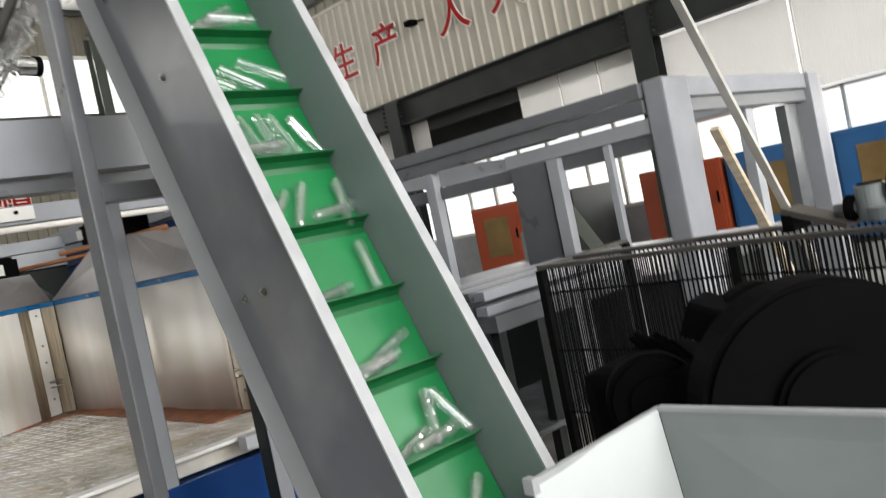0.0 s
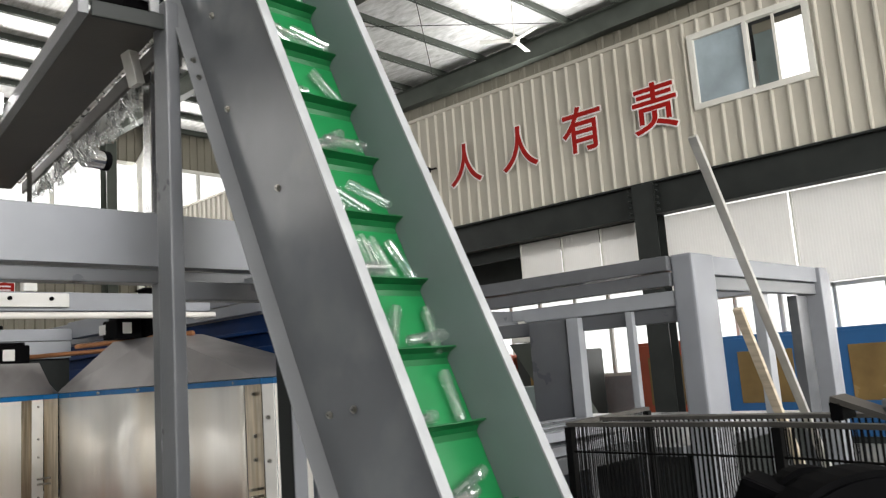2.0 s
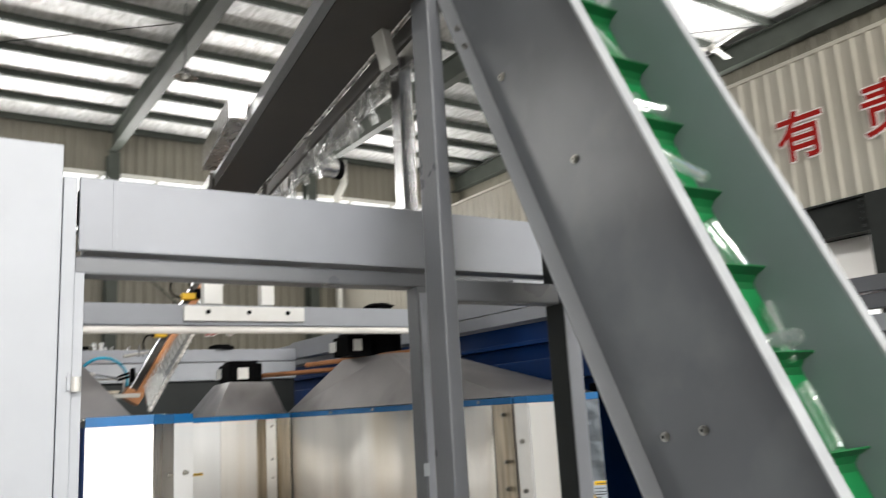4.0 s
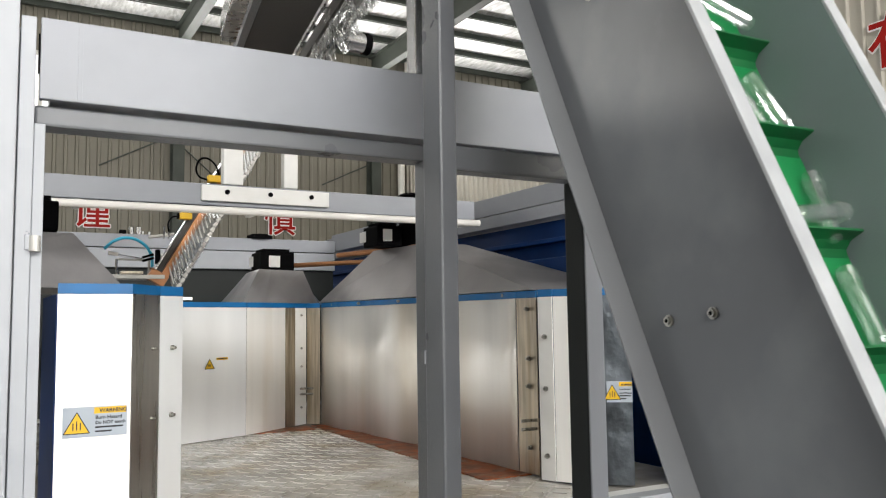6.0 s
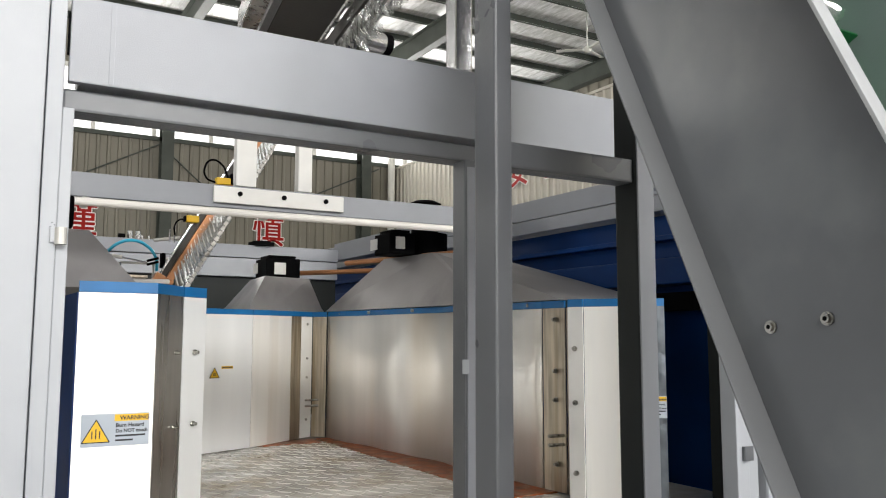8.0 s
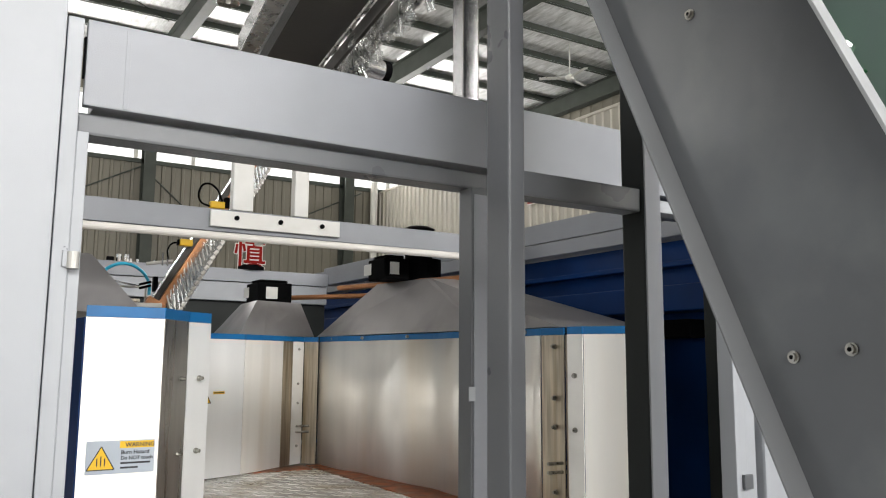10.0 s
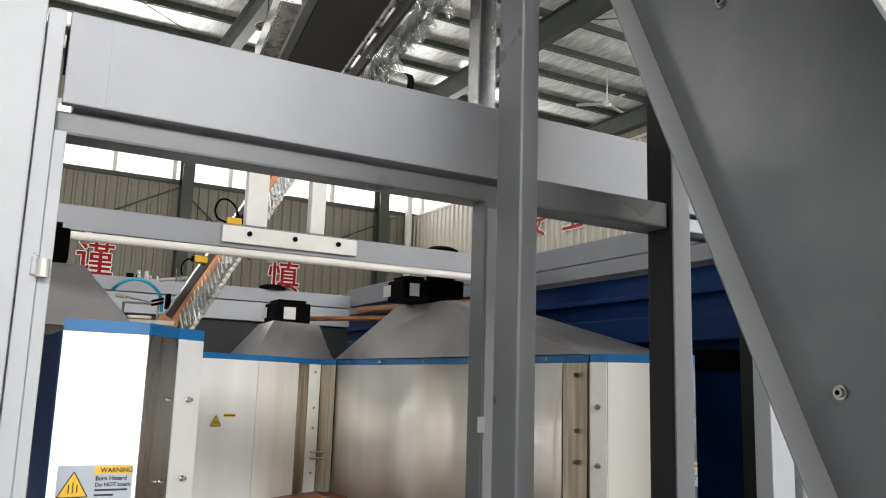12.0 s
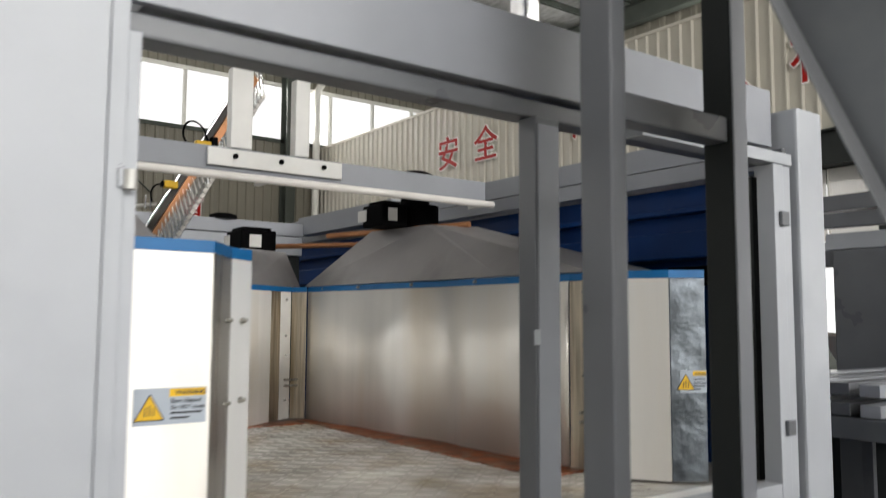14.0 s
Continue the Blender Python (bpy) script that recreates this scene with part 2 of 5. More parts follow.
def add_box(bm, lo, hi, m=None):
    vs = [bm.verts.new((x, y, z)) for x in (lo[0], hi[0]) for y in (lo[1], hi[1]) for z in (lo[2], hi[2])]
    fs = [(0, 1, 3, 2), (4, 6, 7, 5), (0, 4, 5, 1), (2, 3, 7, 6), (0, 2, 6, 4), (1, 5, 7, 3)]
    for f in fs:
        bm.faces.new([vs[i] for i in f])
    if m is not None:
        for v in vs:
            v.co = m @ v.co
    return vs


def box_bm(lo, hi, bevel=0.0, m=None):
    bm = bmesh.new()
    add_box(bm, lo, hi, m)
    if bevel:
        bmesh.ops.bevel(bm, geom=list(bm.edges), offset=bevel, segments=2, affect="EDGES", profile=0.6)
    return bm


def add_rod(bm, a, b, r, seg=10, r2=None):
    a, b = Vector(a), Vector(b)
    d = b - a
    m = Matrix.Translation((a + b) / 2) @ d.to_track_quat("Z", "Y").to_matrix().to_4x4()
    bmesh.ops.create_cone(bm, cap_ends=True, segments=seg, radius1=r, radius2=r if r2 is None else r2, depth=d.length, matrix=m)


def rod_bm(a, b, r, seg=10, r2=None):
    bm = bmesh.new()
    add_rod(bm, a, b, r, seg, r2)
    return bm


def lathe_bm(profile, seg=14):
    """A turned shape round z from (radius, height) pairs."""
    bm = bmesh.new()
    rings = []
    for r, z in profile:
        rings.append([bm.verts.new((r * math.cos(2 * math.pi * i / seg), r * math.sin(2 * math.pi * i / seg), z)) for i in range(seg)])
    for p, q in zip(rings, rings[1:]):
        for i in range(seg):
            j = (i + 1) % seg
            bm.faces.new((p[i], p[j], q[j], q[i]))
    bmesh.ops.remove_doubles(bm, verts=bm.verts, dist=1e-5)
    bmesh.ops.recalc_face_normals(bm, faces=bm.faces)
    return bm


def sheet_bm(points, t):
    """A bent sheet of thickness t: a plan polyline with its heights, list of (x, y, z0, z1)."""
    bm = bmesh.new()
    n = len(points)
    offs = []
    for i in range(n):
        a, b = Vector(points[max(0, i - 1)][:2]), Vector(points[min(n - 1, i + 1)][:2])
        d = (b - a).normalized()
        offs.append(Vector((-d.y, d.x)) * t)
    quads = []
    for (x, y, z0, z1), o in zip(points, offs):
        quads.append([bm.verts.new(c) for c in ((x, y, z0), (x, y, z1), (x + o.x, y + o.y, z1), (x + o.x, y + o.y, z0))])
    for p, q in zip(quads, quads[1:]):
        for i in range(4):
            j = (i + 1) % 4
            bm.faces.new((p[i], p[j], q[j], q[i]))
    bm.faces.new(quads[0])
    bm.faces.new(quads[-1])
    bmesh.ops.recalc_face_normals(bm, faces=bm.faces)
    return bm


def mesh_of(name, bm, mat, smooth=False):
    me = bpy.data.meshes.new(name)
    bm.to_mesh(me)
    bm.free()
    me.materials.append(mat)
    if smooth:
        for p in me.polygons:
            p.use_smooth = True
    return me


def thing(name, label, category, place=(0, 0, 0), group="", kind=""):
    ob = new(name)
    ob.location = place
    ob.empty_display_size = 0.1
    return tagged(ob, label, category, group, kind)


def part(name, bm, mat, parent, label="", smooth=False):
    """One mesh object under a thing, its mesh given in world places."""
    me = mesh_of(name, bm, mat, smooth)
    ob = new(name, me)
    if parent is not None:
        top = parent
        off = Vector(parent.location)
        while top.parent is not None:
            top = top.parent
            off += Vector(top.location)
        me.transform(Matrix.Translation(-off))
        ob.parent = parent
    if label:
        ob["label"] = label
    return ob


def solid(name, bm, mat, label, category, group="", kind="", smooth=False):
    ob = new(name, mesh_of(name, bm, mat, smooth))
    return tagged(ob, label, category, group, kind)


def corrugated_bm(a, b, z0, z1, pitch, depth, side, flat=0.6, thick=0.06, holes=()):
    """A ribbed sheet wall from a to b in plan; ribs stand out to the side of the normal; holes: (s0, s1, z0, z1)."""
    a, b = Vector(a), Vector(b)
    run = (b - a).length
    d = (b - a) / run
    nrm = Vector((-d.y, d.x)) * side
    prof = []
    k = int(run / pitch)
    for i in range(k):
        s = i * pitch
        prof += [(s, 0), (s + pitch * flat, 0), (s + pitch * (flat + 0.08), depth), (s + pitch * 0.92, depth)]
    prof.append((run, 0))
    bm = bmesh.new()

    def strip(ps, lo, hi):
        f = [[bm.verts.new((*(a + d * s + nrm * o), z)) for z in (lo, hi)] for s, o in ps]
        for p, q in zip(f, f[1:]):
            bm.faces.new((p[0], q[0], q[1], p[1]))
        r = [[bm.verts.new((*(a + d * s - nrm * thick), z)) for z in (lo, hi)] for s in (ps[0][0], ps[-1][0])]
        bm.faces.new((r[0][0], r[0][1], r[1][1], r[1][0]))
        for z in (0, 1):
            bm.faces.new([p[z] for p in f] + [r[1][z], r[0][z]])
        bm.faces.new((f[0][0], f[0][1], r[0][1], r[0][0]))
        bm.faces.new((f[-1][0], f[-1][1], r[1][1], r[1][0]))

    def cut(s0, s1):
        ps = [(s0, 0)] + [p for p in prof if s0 < p[0] < s1] + [(s1, 0)]
        return ps
    s = 0.0
    for h0, h1, hz0, hz1 in sorted(holes):
        strip(cut(s, h0), z0, z1)
        if hz0 > z0:
            strip(cut(h0, h1), z0, hz0)
        if hz1 < z1:
            strip(cut(h0, h1), hz1, z1)
        s = h1
    strip(cut(s, run), z0, z1)
    return bm


# ---------------------------------------------------------------- the hall
WX, BY = 12.0, 24.8        # face of the upper side wall, inner face of the back wall
ROOF = 10.2

bm = box_bm((-12, -12, -0.2), (20, 26, 0.0))
solid("floor", bm, concrete, "worn grey concrete floor of the factory hall", "floor", kind="structure")

# upper side wall with its window hole (s runs along +y from y = -12)
w0, w1 = 3.95 + 12, 5.78 + 12
side_wall = solid("wall_east", corrugated_bm((WX, -12), (WX, BY), 4.38, 6.88, 0.26, 0.05, 1, 0.74, holes=((w0, w1, 5.42, 6.55),)), wall_sheet,
                  "cream corrugated sheet wall with red lettering", "wall", kind="structure")
solid("wall_east_annex_roof", box_bm((WX + 0.07, -12, 6.8), (17.0, BY, 6.9)), dark_beam, "dark flat roof of the side annex", "roof", kind="structure")
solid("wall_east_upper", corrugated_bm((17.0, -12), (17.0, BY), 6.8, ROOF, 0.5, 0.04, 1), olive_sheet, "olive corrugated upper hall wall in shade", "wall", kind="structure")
solid("trim_wall_east", box_bm((WX - 0.05, -12, 6.86), (WX + 0.04, BY, 6.93), 0.01), wall_sheet, "cream capping along the sheet wall", "trim", kind="structure")

eave = thing("steel_beam", "grey-green steel eave beam below the roof", "beam", (16.8, 6, 9.6))
part("web", box_bm((16.74, -12, 9.50), (16.78, BY, 10.0)), green_steel, eave)
part("flange", box_bm((16.62, -12, 9.46), (16.90, BY, 9.495)), green_steel, eave)
part("flange", box_bm((16.62, -12, 10.005), (16.90, BY, 10.02)), green_steel, eave)

# steel beam under the sheet wall, and its posts
beam = thing("steel_beam", "charcoal steel I-beam carrying the sheet wall", "beam", (WX, 6, 4.0))
part("web", box_bm((WX + 0.02, -12, 3.82), (WX + 0.05, BY, 4.34)), dark_beam, beam)
part("flange", box_bm((WX - 0.10, -12, 4.33), (WX + 0.17, BY, 4.36)), dark_beam, beam)
part("flange", box_bm((WX - 0.10, -12, 3.79), (WX + 0.17, BY, 3.82)), dark_beam, beam)
post = thing("steel_column", "charcoal steel H-column under the wall beam", "column", (WX, 7.0, 0), "columns under the wall beam")
part("web", box_bm((WX - 0.12, 6.86, 0), (WX - 0.10 + 0.22, 6.89, 4.32)), dark_beam, post)
part("flange", box_bm((WX - 0.14, 6.68, 0), (WX - 0.12, 7.08, 4.32)), dark_beam, post)
part("flange", box_bm((WX + 0.12, 6.68, 0), (WX + 0.14, 7.08, 4.32)), dark_beam, post)
for k in range(5):
    part("bolt", rod_bm((WX - 0.20, 6.62, 3.86 + k * 0.1), (WX - 0.10, 6.62, 3.86 + k * 0.1), 0.022, 6), dark_beam, post)
    part("bolt", rod_bm((WX - 0.20, 7.14, 3.86 + k * 0.1), (WX - 0.10, 7.14, 3.86 + k * 0.1), 0.022, 6), dark_beam, post)
for y in (13.2, 0.8):
    copy_thing(post, pose(WX, y, 0))

# white panels and windows below the beam
low = thing("wall_east_lower", "white lower wall with a bright window band", "wall", (WX + 0.25, 5, 0), kind="structure")
xw = WX + 0.22
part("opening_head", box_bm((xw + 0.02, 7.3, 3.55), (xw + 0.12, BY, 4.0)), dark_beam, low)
for i, (ya, yb, za) in enumerate(((7.2, 8.0, 2.70), (8.02, 8.85, 2.70), (8.87, 9.82, 2.70), (12.4, 14.0, 2.75), (4.65, 6.78, 2.35), (2.5, 4.62, 2.35), (0.4, 2.45, 2.3), (-1.7, 0.35, 2.3), (-3.8, -1.75, 2.3))):
    part("wall_panel", box_bm((xw, ya + 0.02, za), (xw + 0.012, yb - 0.02, 3.78), 0.003), frosted, low)
    part("panel_rib", box_bm((xw - 0.012, yb - 0.015, za), (xw + 0.02, yb + 0.015, 3.78), 0.004), frame_white, low)
# the far wall of the annex with its window band
XA = 14.6
far = thing("wall_annex", "pale annex wall under and over a bright window band", "wall", (XA, 5, 0), kind="structure")
part("sill_wall", box_bm((XA, -12, 0), (XA + 0.12, BY, 1.09)), light_paint, far)
part("upper_sheet", box_bm((XA, -12, 4.6), (XA + 0.12, BY, 6.79)), white_sheet, far)
y = -4.9
k = 0
while y < 23.5:
    win = thing("window_%d" % (k + 1), "bright white-framed factory window", "window", (XA, y, 1.09), kind="structure")
    top = 2.495 if y < 7.0 else 2.95
    part("window_frame", box_bm((XA - 0.02, y, 1.09), (XA + 0.05, y + 0.07, top)), frame_white, win)
    part("window_frame", box_bm((XA - 0.02, y + 0.86, 1.09), (XA + 0.05, y + 0.91, top)), frame_white, win)
    part("window_frame", box_bm((XA - 0.02, y + 0.07, top - 0.07), (XA + 0.05, y + 1.79, top)), frame_white, win)
    part("window_frame", box_bm((XA - 0.02, y + 0.07, 1.09), (XA + 0.05, y + 1.79, 1.16)), frame_white, win)
    part("pane", box_bm((XA + 0.01, y + 0.07, 1.16), (XA + 0.016, y + 1.72, top - 0.07)), pane_glass, win).visible_shadow = False
    y += 1.79
    k += 1
solid("backdrop", box_bm((XA + 1.2, -12, 0.2), (XA + 1.25, BY, 4.6)), outdoors, "overcast white daylight outside the windows", "sky", kind="structure")
# charcoal sheet put behind the opening in place of the annex's shade
solid("backdrop_dark_annex", box_bm((xw + 1.0, 9.9, 2.72), (xw + 1.04, BY, 3.79)), dark_beam, "charcoal backdrop sheet standing for the annex's shade", "wall", kind="structure")

# sliding window in the upper wall
sw = thing("window_20", "sliding white-framed window in the sheet wall", "window", (WX, 4.87, 6.0), kind="structure")
for lo, hi in (((3.90, 5.34), (5.83, 5.44)), ((3.90, 6.52), (5.83, 6.62)), ((3.90, 5.44), (4.0, 6.52)), ((5.73, 5.44), (5.83, 6.52)), ((4.84, 5.44), (4.91, 6.52))):
    part("window_frame", box_bm((WX - 0.06, lo[0], lo[1]), (WX + 0.05, hi[0], hi[1]), 0.008), frame_white, sw)
part("pane", box_bm((WX + 0.01, 4.91, 5.44), (WX + 0.018, 5.73, 6.52)), material("blue_grey_pane", (0.36, 0.43, 0.47), 0.1, 0.0, 0.1, 1.5), sw, "blue-grey reflecting pane")
part("pane", box_bm((WX + 0.03, 4.0, 5.44), (WX + 0.036, 4.45, 6.36)), outdoors, sw, "pane bright with daylight")
part("sash", box_bm((WX + 0.0, 4.43, 5.44), (WX + 0.03, 4.47, 6.52)), frame_white, sw)
part("pane", box_bm((WX + 0.2, 4.45, 5.44), (WX + 0.21, 4.84, 6.36)), inner_panel, sw, "open dark half")
part("blind", box_bm((WX + 0.19, 4.0, 6.362), (WX + 0.22, 4.84, 6.52)), olive_sheet, sw)

# back wall with its window band
back = thing("wall_north", "olive corrugated back wall with a bright window band", "wall", (3, BY, 0), kind="structure")
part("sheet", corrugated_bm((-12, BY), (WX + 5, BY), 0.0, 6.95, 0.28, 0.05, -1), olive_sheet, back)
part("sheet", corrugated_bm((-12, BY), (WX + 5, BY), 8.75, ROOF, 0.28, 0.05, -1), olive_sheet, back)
x = -12.0
while x < WX + 5:
    part("mullion", box_bm((x, BY - 0.03, 6.95), (x + 0.10, BY + 0.08, 8.75)), frame_white, back)
    x += 1.62
part("head", box_bm((-12, BY - 0.08, 8.70), (WX + 5, BY - 0.02, 8.82)), frame_white, back)
part("sill", box_bm((-12, BY - 0.10, 6.90), (WX + 5, BY - 0.07, 7.02)), green_steel, back)
solid("backdrop_sky_back", box_bm((-12, BY + 0.6, 6.6), (WX + 5, BY + 0.62, 9.0)), outdoors, "overcast white daylight outside the window band", "sky", kind="structure")
for k, (pa, pb) in enumerate((((2.5, 5.80), (4.4, 6.80)), ((6.6, 4.9), (4.75, 6.5)), ((9.0, 5.7), (11.3, 6.80)))):
    brace = thing("brace_rod", "thin diagonal steel brace rod on the back wall", "rod", (pa[0], BY - 0.2, pa[1]), "wall braces")
    part("rod", rod_bm((pa[0], BY - 0.12, pa[1]), (pb[0], BY - 0.12, pb[1]), 0.022, 6), green_steel, brace)
for x in (4.55, -1.6, 10.7):
    c = thing("steel_column", "grey-green steel column against the back wall", "column", (x, BY - 0.3, 0), "columns along the back wall")
    part("web", box_bm((x - 0.02, BY - 0.5, 0), (x + 0.02, BY - 0.1, 9.3)), green_steel, c)
    part("flange", box_bm((x - 0.16, BY - 0.53, 0), (x + 0.16, BY - 0.5, 9.3)), green_steel, c)
    part("flange", box_bm((x - 0.16, BY - 0.1, 0), (x + 0.16, BY - 0.07, 9.3)), green_steel, c)

pipe = thing("downpipe", "pale rainwater downpipe with an offset elbow on the back wall", "pipe", (11.66, BY - 0.35, 0))
part("pipe", rod_bm((11.66, BY - 0.35, 0.0), (11.66, BY - 0.35, 8.70), 0.12, 14), frame_white, pipe)
part("elbow", rod_bm((11.66, BY - 0.35, 8.66), (11.95, BY - 0.35, 9.20), 0.12, 14), frame_white, pipe)
part("pipe", rod_bm((11.95, BY - 0.35, 9.16), (11.95, BY - 0.35, ROOF - 0.2), 0.12, 14), frame_white, pipe)

# the other walls are unseen, their open gateways added to let daylight in
ww = thing("wall_west", "unseen sheet wall with an added gateway that lets daylight in", "wall", (-12, 5, 0), kind="structure")
part("sheet", box_bm((-12.1, -12, 0), (-12, -2, ROOF)), olive_sheet, ww)
part("sheet", box_bm((-12.1, 8, 0), (-12, BY, ROOF)), olive_sheet, ww)
part("sheet", box_bm((-12.1, -2, 7), (-12, 8, ROOF)), olive_sheet, ww)
ws = thing("wall_south", "unseen sheet wall with an added gateway that lets daylight in", "wall", (3, -12, 0), kind="structure")
part("sheet", box_bm((-12.1, -12.1, 0), (-6, -12, ROOF)), wall_sheet, ws)
part("sheet", box_bm((8, -12.1, 0), (17, -12, ROOF)), wall_sheet, ws)
part("sheet", box_bm((-6, -12.1, 7.5), (8, -12, ROOF)), wall_sheet, ws)

# roof: foil, purlins and rafters
solid("ceiling", box_bm((-12.1, -12.1, ROOF), (17.2, BY + 0.8, ROOF + 0.1)), roof_foil, "crinkled silver foil insulation under the roof", "ceiling", kind="structure")
y = -11.4
while y < BY:
    pu = thing("purlin", "grey-green steel roof purlin", "purlin", (2.5, y, ROOF - 0.1), "roof purlins")
    part("web", box_bm((-12, y - 0.012, ROOF - 0.16), (17, y + 0.012, ROOF - 0.005)), green_steel, pu)
    part("flange", box_bm((-12, y + 0.014, ROOF - 0.175), (17, y + 0.08, ROOF - 0.162)), green_steel, pu)
    y += 1.5
for x in (-7.8, -1.6, 4.6, 10.75):
    ra = thing("rafter", "deep grey-green steel roof rafter", "rafter", (x, 6, 9.5), "roof rafters")
    part("web", box_bm((x - 0.015, -12, 9.46), (x + 0.015, BY - 0.1, 10.0)), green_steel, ra)
    part("flange", box_bm((x - 0.13, -12, 9.42), (x + 0.13, BY - 0.1, 9.45)), green_steel, ra)
    part("flange", box_bm((x - 0.13, -12, 10.005), (x + 0.13, BY - 0.1, 10.024)), green_steel, ra)


for xa, ya, xb, yb in ((5.0, 11.2, 10.4, 15.7), (10.4, 11.2, 5.0, 15.7), (11.0, 11.2, 16.4, 15.7), (16.4, 11.2, 11.0, 15.7), (-1.2, 17.2, 4.3, 21.7), (4.3, 17.2, -1.2, 21.7)):
    rod = thing("tie_rod", "thin steel tie rod crossing under the roof purlins", "rod", (xa, ya, ROOF - 0.2), "roof tie rods")
    part("rod", rod_bm((xa, ya, ROOF - 0.19), (xb, yb, ROOF - 0.19), 0.012, 6), dark_beam, rod)


def ceiling_fan(x, y, z, turn):
    fan = thing("ceiling_fan", "white three-bladed ceiling fan hanging from the roof", "fan", (x, y, z), "ceiling fans")
    part("rod", rod_bm((x, y, z + 0.05), (x, y, ROOF - 0.01), 0.018, 8), frame_white, fan)
    bm = lathe_bm(((0.0, -0.07), (0.08, -0.06), (0.13, 0.0), (0.10, 0.06), (0.03, 0.10), (0.0, 0.10)), 16)
    bm.transform(Matrix.Translation((x, y, z)))
    part("motor", bm, frame_white, fan, smooth=True)
    for i in range(3):
        m = Matrix.Translation((x, y, z)) @ pose(0, 0, 0, 0, 0, turn + 120 * i) @ pose(0, 0, 0, 9, 0, 0)
        part("blade", box_bm((0.11, -0.065, -0.008), (0.84, 0.075, 0.008), 0.006, m), frame_white, fan)


ceiling_fan(14.75, 11.4, 9.18, 15)
ceiling_fan(15.7, 5.1, 9.30, 50)
ceiling_fan(14.2, 17.6, 9.18, 20)


def bay_lamp(x, y, z):
    lamp = thing("pendant_lamp", "round steel pendant lamp under the roof", "lamp", (x, y, z), "pendant lamps")
    part("cord", rod_bm((x, y, z + 0.12), (x, y, ROOF - 0.001), 0.012, 6), dark_beam, lamp)
    bm = lathe_bm(((0.03, 0.16), (0.06, 0.14), (0.10, 0.05), (0.24, -0.06), (0.23, -0.07), (0.09, 0.03), (0.0, 0.05)), 18)
    bm.transform(Matrix.Translation((x, y, z)))
    part("shade", bm, steel_bright, lamp, smooth=True)
    bm = lathe_bm(((0.0, -0.10), (0.05, -0.07), (0.05, 0.0), (0.0, 0.04)), 12)
    bm.transform(Matrix.Translation((x, y, z)))
    part("bulb", bm, frame_white, lamp, smooth=True)


bay_lamp(4.35, 16.6, 8.6)
bay_lamp(10.3, 10.0, 8.6)

# red lettering on the side wall


def wall_letter(ch, place, turn, h):
    sign = thing("wall_letter", "red letter board with a white edge on the wall", "sign", place, "wall lettering")
    cu = bpy.data.curves.new("letter", "FONT")
    cu.body, cu.size, cu.extrude, cu.offset = ch, h, 0.004, 0.010
    cu.align_x, cu.align_y = "CENTER", "CENTER"
    tmp = new("letter", cu)
    shape = bpy.data.meshes.new_from_object(tmp.evaluated_get(bpy.context.evaluated_depsgraph_get()))
    bpy.data.objects.remove(tmp)
    shape.materials.clear()
    turned = pose(0, 0, 0, 90, 0, turn)
    # the white edge: the letter's own shape spread a little to all sides
    bm = bmesh.new()
    for k in range(8):
        start = len(bm.verts)
        bm.from_mesh(shape)
        bm.verts.ensure_lookup_table()
        shift = Vector((0.027 * math.cos(k * math.pi / 4), 0.027 * math.sin(k * math.pi / 4), 0.0007 * k))
        bmesh.ops.translate(bm, verts=bm.verts[start:], vec=shift)
    bm.transform(turned)
    edge = bpy.data.meshes.new("letter_edge")
    bm.to_mesh(edge)
    bm.free()
    edge.materials.append(white_sign)
    new("letter_edge", edge).parent = sign
    face = shape
    face.materials.append(red_sign)
    face.transform(turned @ pose(0, 0, 0.014))
    new("letter_face", face).parent = sign


for ch, y in zip("安全生产人人有责", (17.7, 16.2, 14.35, 12.88, 10.82, 9.42, 7.97, 6.52)):
    wall_letter(ch, (WX - 0.07, y, 5.53), -90, 0.90)

for ch, x in (("慎", 7.65), ("谨", 2.36)):
    wall_letter(ch, (x, BY - 0.09, 4.45), 0, 1.0)

# ---------------------------------------------------------------- inclined preform conveyor
OX, OY, OZ, ANG = 1.035, 1.568, 1.5, 66.0
CW, CD, CF = 0.352, 0.366, 0.016   # width between side panels, their back and front edges
CONV = Matrix.Translation((OX, OY, OZ)) @ pose(0, 0, 0, ANG - 90, 0, 0)   # local x across, y to the back, z up the slope
# local axes: z up the slope, y through the conveyor to its back
L0, L1 = -1.25, 1.72
conv = thing("conveyor", "grey inclined bucket conveyor with a green flighted belt", "conveyor", (OX, OY, OZ))


def cpart(name, lo, hi, mat, bevel=0.0, label="", parent=None):
    return part(name, box_bm(lo, hi, bevel, CONV), mat, parent or conv, label)


for sx, x0, nm in ((-1, 0.0, "near"), (1, CW, "far")):
    t = 0.004
    a, b = (x0 - t, x0) if sx < 0 else (x0, x0 + t)
    bm = bmesh.new()
    add_box(bm, (a, CF + 0.0035, L0), (b, CD, L1), CONV)
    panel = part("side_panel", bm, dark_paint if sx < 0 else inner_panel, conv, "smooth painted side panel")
    fa, fb = (x0 - 0.032, x0 - t) if sx < 0 else (x0 + t, x0 + 0.032)
    # both flanges paler than the panel: light on the south-facing edges is in the tone
    cpart("front_flange", (fa if sx < 0 else x0, CF - 0.003, L0), (x0 if sx < 0 else fb, CF + 0.003, L1), pale_edge, 0.001, "front flange toned pale for the light on it")
    ga, gb = (x0 - 0.056, x0 - t) if sx < 0 else (x0 + t, x0 + 0.056)
    cpart("back_flange", (ga, CD - 0.004, L0), (gb, CD, L1), mid_tone, 0.001)
